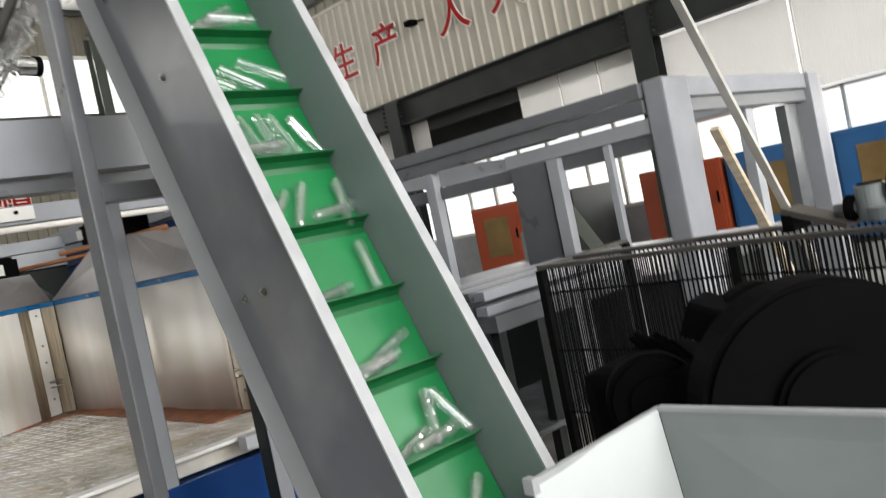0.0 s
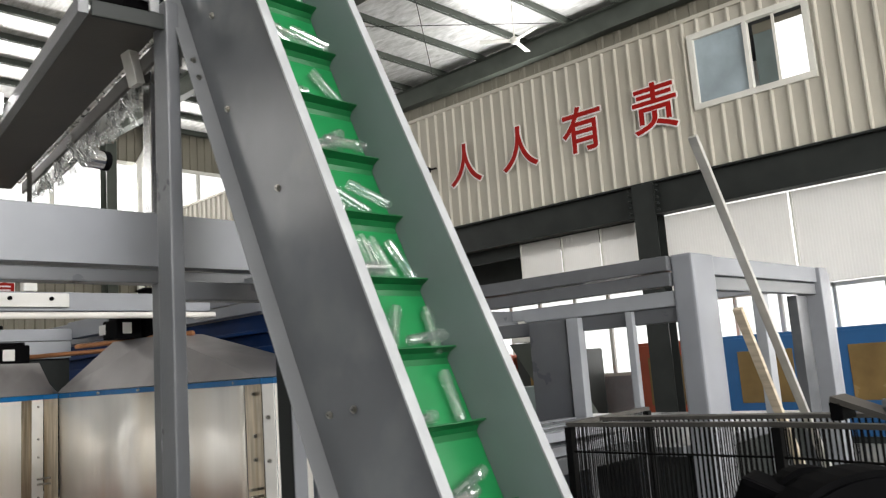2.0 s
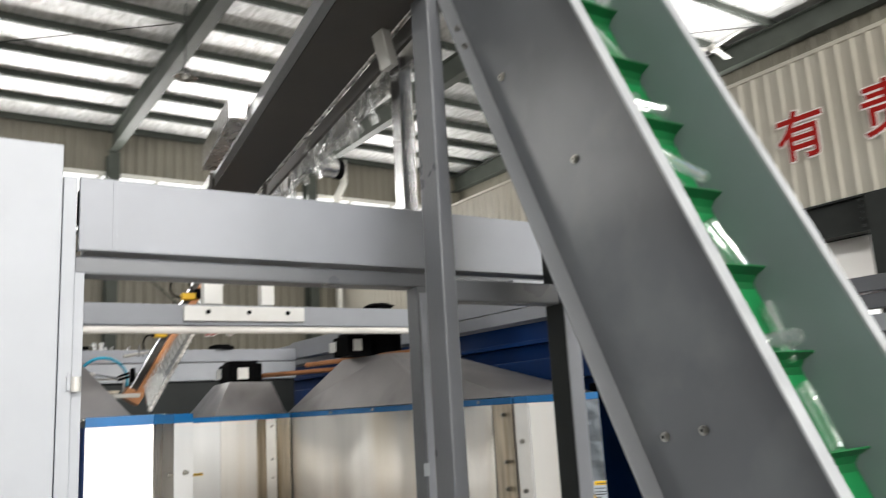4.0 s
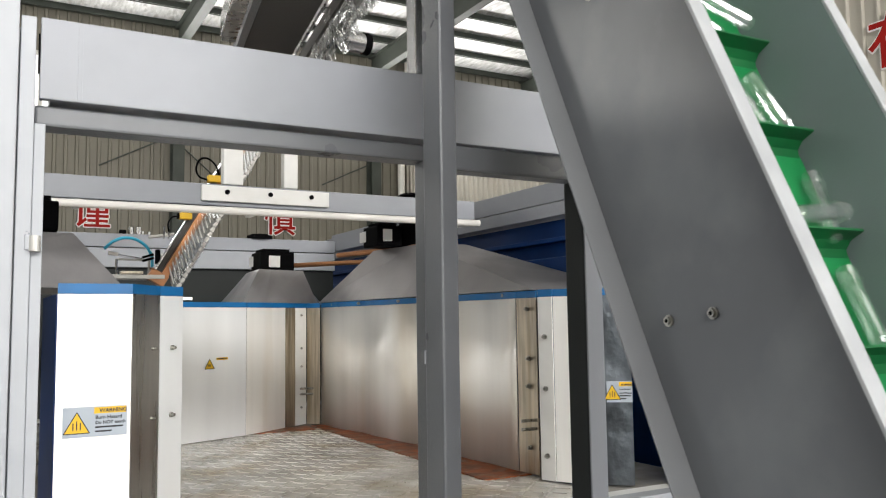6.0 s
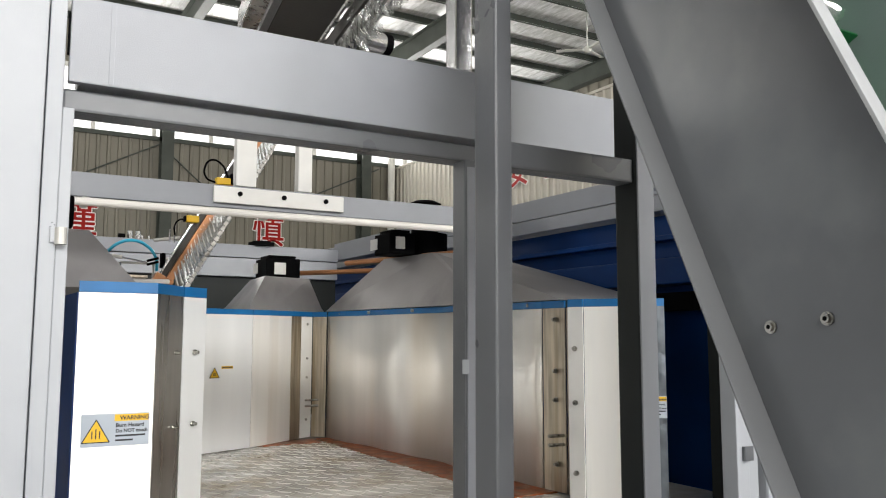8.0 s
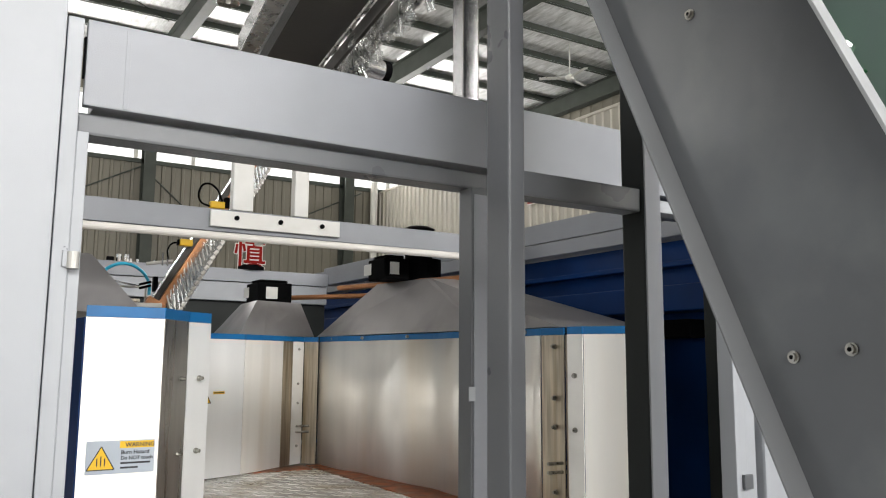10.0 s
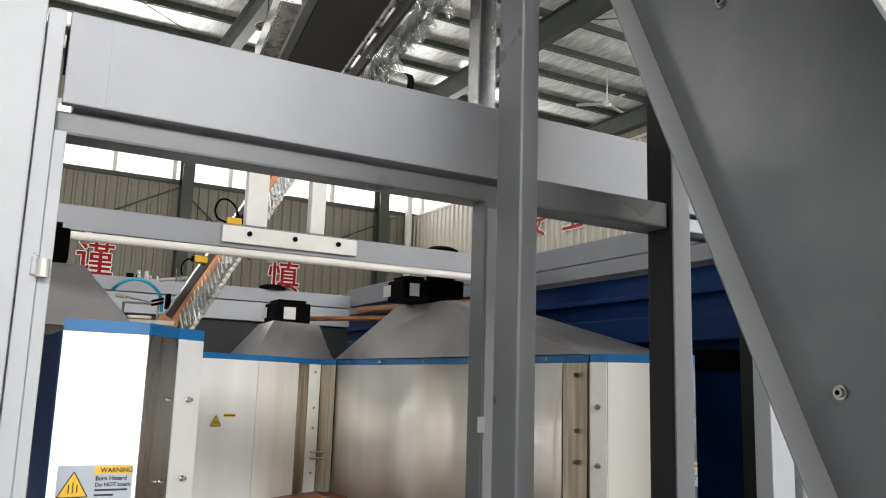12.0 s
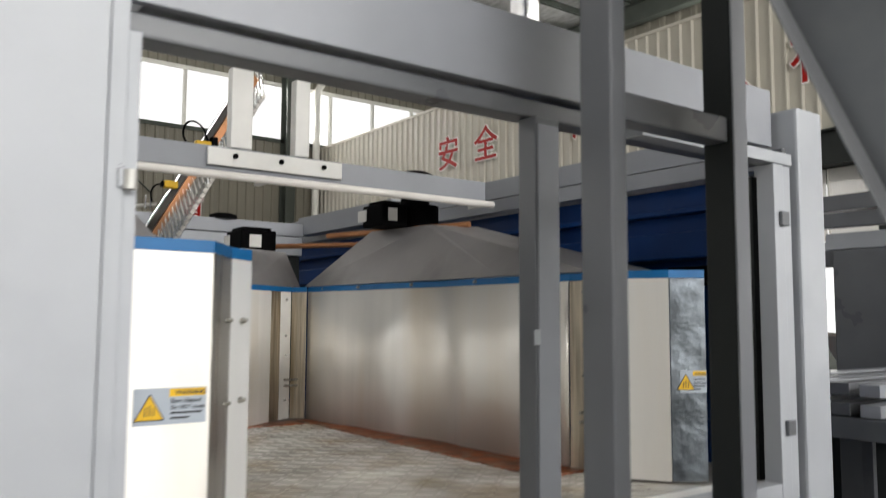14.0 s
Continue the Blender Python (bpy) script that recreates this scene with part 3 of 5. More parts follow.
cpart("back_plate", (0.0, CD - 0.03, L0), (CW, CD - 0.02, L1), dark_paint)
belt = cpart("belt", (0.004, 0.185, L0), (CW - 0.004, 0.195, L1), green_belt, 0.0, "glossy green rubber belt")
PHASE, PITCH = -0.078, 0.2105


def flight_bm(z):
    bm = bmesh.new()
    # a thin flight with a heel that curves into the belt
    prof = [(0.136, 0.004), (0.136, 0.0), (0.165, -0.002), (0.180, -0.012), (0.186, -0.03), (0.186, 0.004)]
    rings = [[bm.verts.new(CONV @ Vector((x, y, z + h))) for y, h in prof] for x in (0.006, CW - 0.008)]
    n = len(prof)
    for i in range(n):
        j = (i + 1) % n
        bm.faces.new((rings[0][i], rings[0][j], rings[1][j], rings[1][i]))
    bm.faces.new(rings[0])
    bm.faces.new(rings[1][::-1])
    bmesh.ops.recalc_face_normals(bm, faces=bm.faces)
    return bm


flights = [PHASE + PITCH * i for i in range(-5, 9)]
for z in flights:
    part("flight", flight_bm(z), green_fin, belt)

# panel screws with washers
for lx, ly, lz in ((0, 1.858, 1.418), (0, 1.766, 1.429), (0, 2.03, 2.02), (0, 2.262, 2.305), (0, 2.33, 2.62)):
    s = part("screw", rod_bm((OX - 0.005, ly, lz), (OX - 0.008, ly, lz), 0.0098, 16), chrome, conv, "small chrome hex screw")
    part("head", rod_bm((OX - 0.008, ly, lz), (OX - 0.0125, ly, lz), 0.0064, 14), chrome, s)
    part("socket", rod_bm((OX - 0.0123, ly, lz), (OX - 0.0128, ly, lz), 0.0036, 6), black, s)
for dz in (1.18, 1.25):
    m = CONV @ Vector((-0.03, CD - 0.004, dz))
    n = CONV.to_3x3() @ Vector((0, -1, 0))
    part("screw", rod_bm(m, m + n * 0.008, 0.008, 6), chrome, conv)

# stand: two posts, a cross tube and a rear light tube
stand = thing("conveyor_stand", "dark grey welded box-section stand under the conveyor", "stand", (1.18, 2.5, 0))


def tube(name, lo, hi, mat, parent, bevel=0.006, label=""):
    return part(name, box_bm(lo, hi, bevel), mat, parent, label)


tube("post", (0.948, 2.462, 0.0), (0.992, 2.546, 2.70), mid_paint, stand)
# one post split in two tones: shaded web dark, lit front face pale
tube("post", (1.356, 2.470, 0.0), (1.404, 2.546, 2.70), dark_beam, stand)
part("front_flange", box_bm((1.3555, 2.464, 0.0), (1.406, 2.4695, 2.70), 0.002), beam_paint, stand, "front flange toned pale for the light on it")
tube("cross_tube", (0.994, 2.478, 1.766), (1.354, 2.535, 1.824), mid_paint, stand)
tube("foot_plate", (0.91, 2.42, 0.0), (1.04, 2.59, 0.012), mid_paint, stand, 0.002)
tube("foot_plate", (1.32, 2.42, 0.0), (1.45, 2.59, 0.012), mid_paint, stand, 0.002)

# ---------------------------------------------------------------- preforms


PF = 1.24


def preform_mesh():
    r = 0.0125
    prof = [(0.0, 0.0), (0.006, 0.0008), (0.0105, 0.004), (r, 0.012), (r, 0.085), (0.0135, 0.092), (0.0165, 0.094), (0.0165, 0.0965), (0.0130, 0.0975),
            (0.0130, 0.102), (0.0142, 0.103), (0.0142, 0.105), (0.0130, 0.106), (0.0130, 0.109), (0.0142, 0.110), (0.0142, 0.112), (0.0130, 0.113), (0.0130, 0.117),
            (0.0105, 0.117), (0.0095, 0.09), (0.0090, 0.014), (0.006, 0.006), (0.0, 0.005)]
    return mesh_of("preform", lathe_bm([(a * PF, (z - 0.0585) * PF) for a, z in prof], 14), pet, False)


PREFORM = preform_mesh()


def preform(m, group="preforms on the conveyor flights"):
    """A preform about its middle, its neck along +z."""
    ob = new("preform", PREFORM)
    ob.matrix_world = m
    tagged(ob, "clear plastic bottle preform with a threaded neck", "preform", group)


# each flight holds its own small heap: middle across, middle above the flight, turn of the neck in the belt's plane, layer in front
rng = random.Random(7)
HEAPS = {0: ((0.285, 0.074, 4, 0), (0.13, 0.022, 82, 0)),
         1: ((0.17, 0.062, 28, 0), (0.10, 0.055, 40, 0), (0.24, 0.022, 84, 1), (0.305, 0.055, 12, 0)),
         2: ((0.07, 0.072, 168, 0), (0.13, 0.073, 166, 0), (0.18, 0.073, 169, 0), (0.225, 0.072, 164, 0), (0.295, 0.068, 154, 0), (0.12, 0.022, 85, 1)),
         3: ((0.10, 0.050, -58, 0), (0.19, 0.052, -60, 0), (0.24, 0.056, -62, 1)),
         4: ((0.16, 0.026, 80, 0), (0.19, 0.060, 62, 0), (0.22, 0.03, 95, 1)),
         5: ((0.27, 0.062, -30, 0), (0.11, 0.022, 84, 0)),
         6: ((0.13, 0.052, -60, 0), (0.20, 0.056, -62, 0), (0.13, 0.085, -58, 0), (0.25, 0.03, -72, 1)),
         7: ((0.12, 0.026, 80, 0), (0.20, 0.06, -66, 0), (0.27, 0.06, -30, 0)),
         8: ((0.14, 0.03, 76, 0), (0.22, 0.06, 60, 0)),
         -1: ((0.17, 0.026, 76, 0), (0.22, 0.062, 70, 0), (0.12, 0.024, 86, 1)),
         -2: ((0.24, 0.072, 16, 0), (0.28, 0.066, -24, 1), (0.14, 0.03, 72, 0), (0.20, 0.024, 84, 1)),
         -3: ((0.15, 0.03, 74, 0), (0.24, 0.06, 40, 0)),
         -4: ((0.2, 0.024, 80, 0),)}
for i, heap in HEAPS.items():
    z = PHASE + PITCH * i + 0.006
    for x, h, turn, layer in heap:
        m = CONV @ Matrix.Translation((x, 0.163 - 0.03 * layer, z + h)) @ pose(0, 0, 0, rng.uniform(-5, 3), turn, 0)
        preform(m)

# ---------------------------------------------------------------- oven machine: outer frame
FY = 2.87
mach = thing("blow_moulding_machine", "grey framed blow moulding machine with steel oven panels", "machine", (1.2, 4.2, 0))
tube("front_beam", (0.155, FY - 0.012, 1.926), (2.155, FY + 0.011, 2.112), beam_paint, mach, 0.003, "light grey folded front beam")
tube("front_beam_box", (0.178, FY + 0.012, 1.93), (2.15, FY + 0.10, 2.108), beam_paint, mach, 0.003)
# thin black strip painted in for the shaded gap at the beam's end
part("gap_shade_line", box_bm((0.151, FY - 0.006, 1.985), (0.1545, FY + 0.004, 2.075), 0.001), black, mach)
part("beam_joint", box_bm((0.232, FY - 0.0132, 1.93), (0.242, FY - 0.005, 2.108), 0.0005), beam_paint, mach, "filled seam in the beam")
# lintel toned darker than the column for its dark reflections
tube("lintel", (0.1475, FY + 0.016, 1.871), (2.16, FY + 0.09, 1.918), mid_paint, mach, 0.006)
tube("column", (0.115, FY - 0.028, 0.0), (0.146, FY + 0.010, 2.105), light_paint, mach, 0.003, "light grey column")
tube("column_core", (0.095, FY + 0.0145, 0.0), (0.1465, FY + 0.06, 2.09), light_paint, mach, 0.002)
tube("column_lip", (0.1463, FY - 0.020, 0.0), (0.169, FY + 0.014, 1.868), light_paint, mach, 0.002, "light grey folded column edge")
door = tube("side_door", (-1.10, FY - 0.037, 0.05), (0.112, FY + 0.0, 2.18), light_paint, mach, 0.004, "large light grey access door")
hg = part("hinge", box_bm((0.134, FY - 0.034, 1.587), (0.150, FY - 0.028, 1.618), 0.002), light_paint, mach, "small round door hinge")
part("hinge_barrel", rod_bm((0.154, FY - 0.034, 1.584), (0.154, FY - 0.034, 1.618), 0.0115, 16), bar_metal, hg)
for dx, dz in ((-0.004, 0.012), (0.004, 0.016), (-0.001, 0.020)):
    part("chip", box_bm((0.137 + dx, FY - 0.0288, 1.606 + dz), (0.140 + dx, FY - 0.0278, 1.608 + dz)), mid_paint, hg)
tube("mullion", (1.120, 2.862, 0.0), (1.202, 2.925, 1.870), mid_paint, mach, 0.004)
# paler plate on the mullion's front stands for the light on that face
part("mullion_lit_face", box_bm((1.126, 2.857, 0.0), (1.196, 2.8605, 1.85), 0.001), beam_paint, mach)
part("clip", box_bm((1.108, 2.855, 1.305), (1.1285, 2.8565, 1.342), 0.0005), light_paint, mach, "small white door clip")
# right bay: jamb, pillar and head
tube("head_rail", (1.45, 2.80, 1.856), (2.17, 2.86, 1.894), light_paint, mach, 0.004)
tube("jamb", (2.064, 2.80, 0.0), (2.119, 2.86, 1.854), light_paint, mach, 0.004)
tube("jamb_strip", (2.122, 2.806, 0.0), (2.165, 2.86, 1.854), light_paint, mach, 0.003)
tube("door_sill", (1.45, 2.80, 0.83), (2.062, 2.86, 0.88), light_paint, mach, 0.004)
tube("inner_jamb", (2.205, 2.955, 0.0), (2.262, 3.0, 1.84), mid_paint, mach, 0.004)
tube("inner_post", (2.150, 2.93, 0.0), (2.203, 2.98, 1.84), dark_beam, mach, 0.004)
for z in (1.66, 1.02):
    part("hinge", box_bm((2.085, 2.787, z), (2.125, 2.7995, z + 0.045), 0.003), mid_paint, mach)
# dark strip set into the gap beside the jamb to give its shade
tube("gap_shade_strip", (2.167, 2.83, 0.0), (2.186, 2.88, 1.92), dark_paint, mach, 0.004)
tube("pillar", (2.190, 2.79, 0.0), (2.340, 2.95, 2.05), light_paint, mach, 0.01, "pale corner pillar")
# upper ring of beams
tube("side_beam", (2.35, 2.96, 1.965), (2.45, 7.2, 2.06), beam_paint, mach, 0.004)
tube("side_beam", (2.34, 2.96, 1.895), (2.45, 7.2, 1.96), beam_paint, mach, 0.004)
tube("rear_beam", (-0.9, 6.28, 1.907), (2.20, 6.36, 1.992), beam_paint, mach, 0.004)
tube("rear_beam", (-0.9, 6.295, 1.782), (2.20, 6.36, 1.903), light_paint, mach, 0.004)
# charcoal sheet added to fill the dark space under the rear beam
part("rear_fill_sheet", box_bm((-0.9, 6.33, 0.87), (2.20, 6.35, 1.781)), dark_beam, mach, "charcoal sheet filling the space under the rear beam")
tube("corner_beam", (2.20, 5.2, 1.92), (2.30, 6.36, 2.04), beam_paint, mach, 0.004)
tube("rear_column", (2.36, 7.1, 0.0), (2.46, 7.2, 1.89), light_paint, mach)
part("blue_wall", box_bm((2.42, 2.97, 0.0), (2.44, 7.1, 1.89)), blue_paint, mach, "deep blue inner side wall")
part("blue_ledge", box_bm((2.36, 2.97, 1.78), (2.42, 7.1, 1.80), 0.003), blue_paint, mach)
part("blue_ledge", box_bm((2.30, 2.97, 1.60), (2.42, 7.1, 1.70), 0.006), blue_paint, mach)
part("switch_box", box_bm((2.33, 3.20, 1.50), (2.418, 3.42, 1.57), 0.006), black, mach, "small black box on the blue wall")

# table plate
table = part("table_plate", box_bm((-1.0, 2.90, 0.80), (2.30, 6.2, 0.86), 0.004), checker, mach, "oily worn checker plate table")
part("table_front", box_bm((-1.0, 2.88, 0.10), (2.04, 2.90, 0.79), 0.004), light_paint, mach)
part("table_edge", box_bm((-1.0, 2.87, 0.861), (2.04, 2.93, 0.875), 0.003), white_plate, mach, "worn pale table edge")
part("blue_band", box_bm((-1.0, 2.874, 0.62), (2.04, 2.879, 0.70)), sky_blue, mach)
part("base", box_bm((-0.9, 2.85, 0.0), (2.25, 6.1, 0.79)), blue_paint, mach)
part("rust_strip", box_bm((1.60, 3.35, 0.861), (1.80, 5.12, 0.866)), rust, mach, "orange rusty strip along the panel foot")
part("rust_strip", box_bm((1.25, 4.98, 0.861), (1.58, 5.12, 0.865)), rust, mach)
bm = bmesh.new()
for i in range(24):
    for j in range(42):
        x, y = 0.6 + i * 0.055, 2.95 + j * 0.052
        if 0.62 < x < 1.66 + 0.07 * (5.1 - y) and y < 5.05:
            m = Matrix.Translation((x, y, 0.8605)) @ pose(0, 0, 0, 0, 0, 45 if (i + j) % 2 else -45)
            add_box(bm, (-0.024, -0.006, 0), (0.024, 0.006, 0.0022), m)
tagged(part("tread_pattern", bm, checker, table), kind="stuff")

# oven panels
Z0, Z1 = 0.866, 1.50


def panel(name, pts, mat, label="", t=0.004):
    ob = part(name, sheet_bm([(x, y, Z0, Z1) for x, y in pts], t), mat, mach, label, len(pts) > 6)
    return ob


def strip(pts, t=0.006):
    return part("blue_strip", sheet_bm([(x, y, Z1 + 0.001, Z1 + 0.026) for x, y in pts], t), blue_film, mach, "blue protective film along the panel top")


P_NEAR = [(0.215, 3.05), (0.385, 3.05)]
P_NSIDE = [(0.388, 3.052), (0.472, 3.170)]
P_NFLG = [(0.474, 3.172), (0.542, 3.222)]
P_FAR = [(0.56, 4.70), (0.92, 4.84), (1.195, 4.945)]
P_FAR2 = [(1.20, 4.95), (1.30, 5.005), (1.36, 5.05), (1.45, 5.106)]
P_FAR3 = [(1.453, 5.108), (1.52, 5.15)]
P_STR = [(1.523, 5.155), (1.60, 5.20)]
P_STR2 = [(1.605, 5.20), (1.66, 5.145)]
P_LONG = []
for k in range(41):
    s = k / 40
    wave = 0.009 * math.sin(s * 19.0) + 0.008 * math.sin(s * 7.0 + 1.0) + 0.004 * math.sin(s * 37.0 + 2)
    P_LONG.append((1.665 + 0.125 * s + 0.02 * math.sin(math.pi * s) - wave * min(1, 8 * s, 8 * (1 - s)), 5.14 - 1.72 * s))
P_END = [(1.793, 3.415), (1.800, 3.30)]
P_DIRTY = [(1.803, 3.295), (1.775, 3.245)]
P_ANG = [(1.765, 3.24), (1.785, 3.185)]
P_RP = [(1.79, 3.185), (1.87, 3.055)]
P_RS = [(1.873, 3.053), (1.965, 2.99)]
panel("oven_panel", P_NEAR, steel, "bright stainless oven panel")
# fold in darkened steel, standing for the dark side it reflects
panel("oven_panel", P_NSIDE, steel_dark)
panel("oven_panel", P_NFLG, steel_new)
part("oven_side", sheet_bm([(0.20, 3.40, Z0, Z1), (0.212, 3.055, Z0, Z1)], 0.006), blue_paint, mach)
panel("oven_panel", P_FAR, steel_new, "bright new steel oven panel")
panel("oven_panel", P_FAR2, steel)
panel("oven_panel", P_FAR3, steel_dirty, "heat-stained panel edge")
panel("oven_panel", P_STR, white_plate, "pale hinge strip")
panel("oven_panel", P_STR2, steel_dirty)
panel("oven_panel", P_LONG, steel, "long folded stainless oven panel")
panel("oven_panel", P_END, steel_dirty)
panel("oven_panel", P_DIRTY, steel_dirty, "heat-stained hinge plate")
panel("angle_strip", P_ANG, white_plate, "bright angle strip")
panel("oven_panel", P_RP, steel)
panel("oven_panel", P_RS, foil, "foil-covered oven side")
for p in (P_NEAR, P_NSIDE, P_NFLG, P_FAR, P_FAR2 + P_FAR3, P_STR + P_STR2, P_LONG + P_END, P_ANG, P_RP + P_RS):
    strip(p)


def panel_bolt(x, y, z, nx, ny, r=0.008):
    m = math.hypot(nx, ny)
    nx, ny = nx / m, ny / m
    b = part("bolt", rod_bm((x, y, z), (x + nx * 0.005, y + ny * 0.005, z), r * 1.15, 12), chrome, mach)
    part("bolt_head", rod_bm((x + nx * 0.005, y + ny * 0.005, z), (x + nx * 0.014, y + ny * 0.014, z), r * 0.75, 6), chrome, b)


for z in (1.36, 1.18, 0.95):
    panel_bolt(0.508, 3.194, z, 0.6, -0.8, 0.006)
    panel_bolt(0.448, 3.132, z, 0.8, -0.6, 0.005)
    panel_bolt(1.772, 3.212, z, -0.9, -0.4)
for z in (1.46, 1.28, 1.18, 0.96):
    panel_bolt(1.792, 3.34, z, -1, 0)
    panel_bolt(1.565, 5.175, z, -0.4, -0.9, 0.006)
for z in (1.06, 1.03):
    for x, y in ((1.60, 5.19), (1.79, 3.33)):
        part("hinge_pin", rod_bm((x - 0.05, y - 0.01, z), (x + 0.03, y - 0.02, z), 0.006, 8), chrome, mach)
for y in (5.0, 4.7, 4.3, 3.9, 3.5):
    xx = 1.672 + (5.14 - y) * 0.076
    part("strip_screw", rod_bm((xx - 0.012, y, Z1 + 0.014), (xx, y, Z1 + 0.014), 0.007, 8), chrome, mach)

# hoods over the ovens


def hood(base, top, zb, zt, label):
    bm = bmesh.new()
    lo = [bm.verts.new((x, y, zb)) for x, y in base]
    hi = [bm.verts.new((x, y, zt)) for x, y in top]
    bm.faces.new(lo[::-1])
    bm.faces.new(hi)
    for i in range(len(base)):
        j = (i + 1) % len(base)
        bm.faces.new((lo[i], lo[j], hi[j], hi[i]))
    bmesh.ops.recalc_face_normals(bm, faces=bm.faces)
    return part("hood", bm, hood_steel, mach, label)


hood([(1.675, 5.20), (1.778, 3.78), (1.81, 3.33), (2.28, 3.33), (2.28, 5.6)], [(1.84, 4.82), (1.895, 4.42), (1.91, 4.395), (2.12, 4.33), (2.12, 4.9)], Z1 + 0.03, 1.795, "grey sheet metal exhaust hood")
hood([(1.21, 5.08), (1.36, 5.16), (1.70, 5.30), (1.90, 5.75), (1.25, 5.75)], [(1.345, 5.24), (1.42, 5.27), (1.63, 5.34), (1.68, 5.62), (1.38, 5.62)], Z1 + 0.03, 1.715, "grey sheet metal exhaust hood")
hood([(-0.35, 3.25), (0.42, 3.45), (0.3, 3.95), (-0.4, 3.9)], [(-0.2, 3.45), (0.28, 3.50), (0.2, 3.75), (-0.2, 3.75)], Z1 + 0.03, 1.695, "grey sheet metal exhaust hood")


def blower(x0, y0, x1, y1, z0, z1):
    b = part("blower", box_bm((x0, y0, z0), (x1, y1, z1), 0.008), black, mach, "black exhaust blower")
    for k in range(4):
        part("fin", box_bm((x0 + 0.02, y0 + 0.02, z1 + 0.002 + k * 0.004), (x1 - 0.02, y1 - 0.02, z1 + 0.004 + k * 0.004)), black, b)
    part("rating_plate", box_bm((x0 - 0.003, (y0 + y1) / 2 + 0.05, z0 + 0.03), (x0 - 0.001, (y0 + y1) / 2 + 0.13, z1 - 0.02)), white_plate, b)
    return b


bl = blower(1.755, 4.58, 1.895, 4.76, 1.800, 1.905)
part("rating_plate", box_bm((1.785, 4.576, 1.825), (1.835, 4.579, 1.885)), white_plate, bl)
part("fan_case", rod_bm((2.005, 4.66, 1.797), (2.005, 4.66, 1.915), 0.105, 28), black, bl)
part("fan_stack", rod_bm((1.992, 4.66, 1.9155), (1.992, 4.66, 2.072), 0.070, 24), black, bl)
part("fan_cap", rod_bm((1.992, 4.66, 2.0725), (1.992, 4.66, 2.086), 0.085, 24, 0.055), black, bl)
bl = blower(1.39, 5.36, 1.585, 5.56, 1.717, 1.825)
part("rating_plate", box_bm((1.435, 5.357, 1.735), (1.50, 5.359, 1.80)), white_plate, bl)
blower(-0.1, 3.5, 0.24, 3.72, 1.70, 1.79)

# bar with bracket, white lamp tube and the chute's legs
tube("cross_bar", (-0.9, 4.37, 1.926), (2.20, 4.45, 2.02), beam_paint, mach, 0.004)
tube("bar_lip", (-0.9, 4.362, 1.905), (2.20, 4.40, 1.922), mid_paint, mach, 0.002)
bk = part("bracket", box_bm((0.838, 4.352, 1.944), (1.411, 4.368, 2.012), 0.003), white_plate, mach, "white bracket plate with three screws")
for x in (0.945, 1.135, 1.325):
    part("screw", rod_bm((x, 4.352, 1.985), (x, 4.344, 1.985), 0.010, 12), black, bk)
lamp_tube = thing("tube_rail", "white round rail under the bar", "rail", (1.2, 4.30, 1.90))
part("rail", rod_bm((-0.8, 4.30, 1.893), (2.17, 4.28, 1.897), 0.016, 14), tube_white, lamp_tube)
for x in (0.35, 1.04, 2.1):
    part("collar", box_bm((x - 0.012, 4.285, 1.88), (x + 0.012, 4.365, 1.912), 0.002), white_plate, lamp_tube)

# copper pipes at the rear
for a, b in (((1.75, 5.1, 1.79), (2.05, 4.3, 1.80)), ((1.6, 5.6, 1.76), (2.3, 5.0, 1.78))):
    part("copper_pipe", rod_bm(a, b, 0.014, 10), copper, mach)

# warning labels


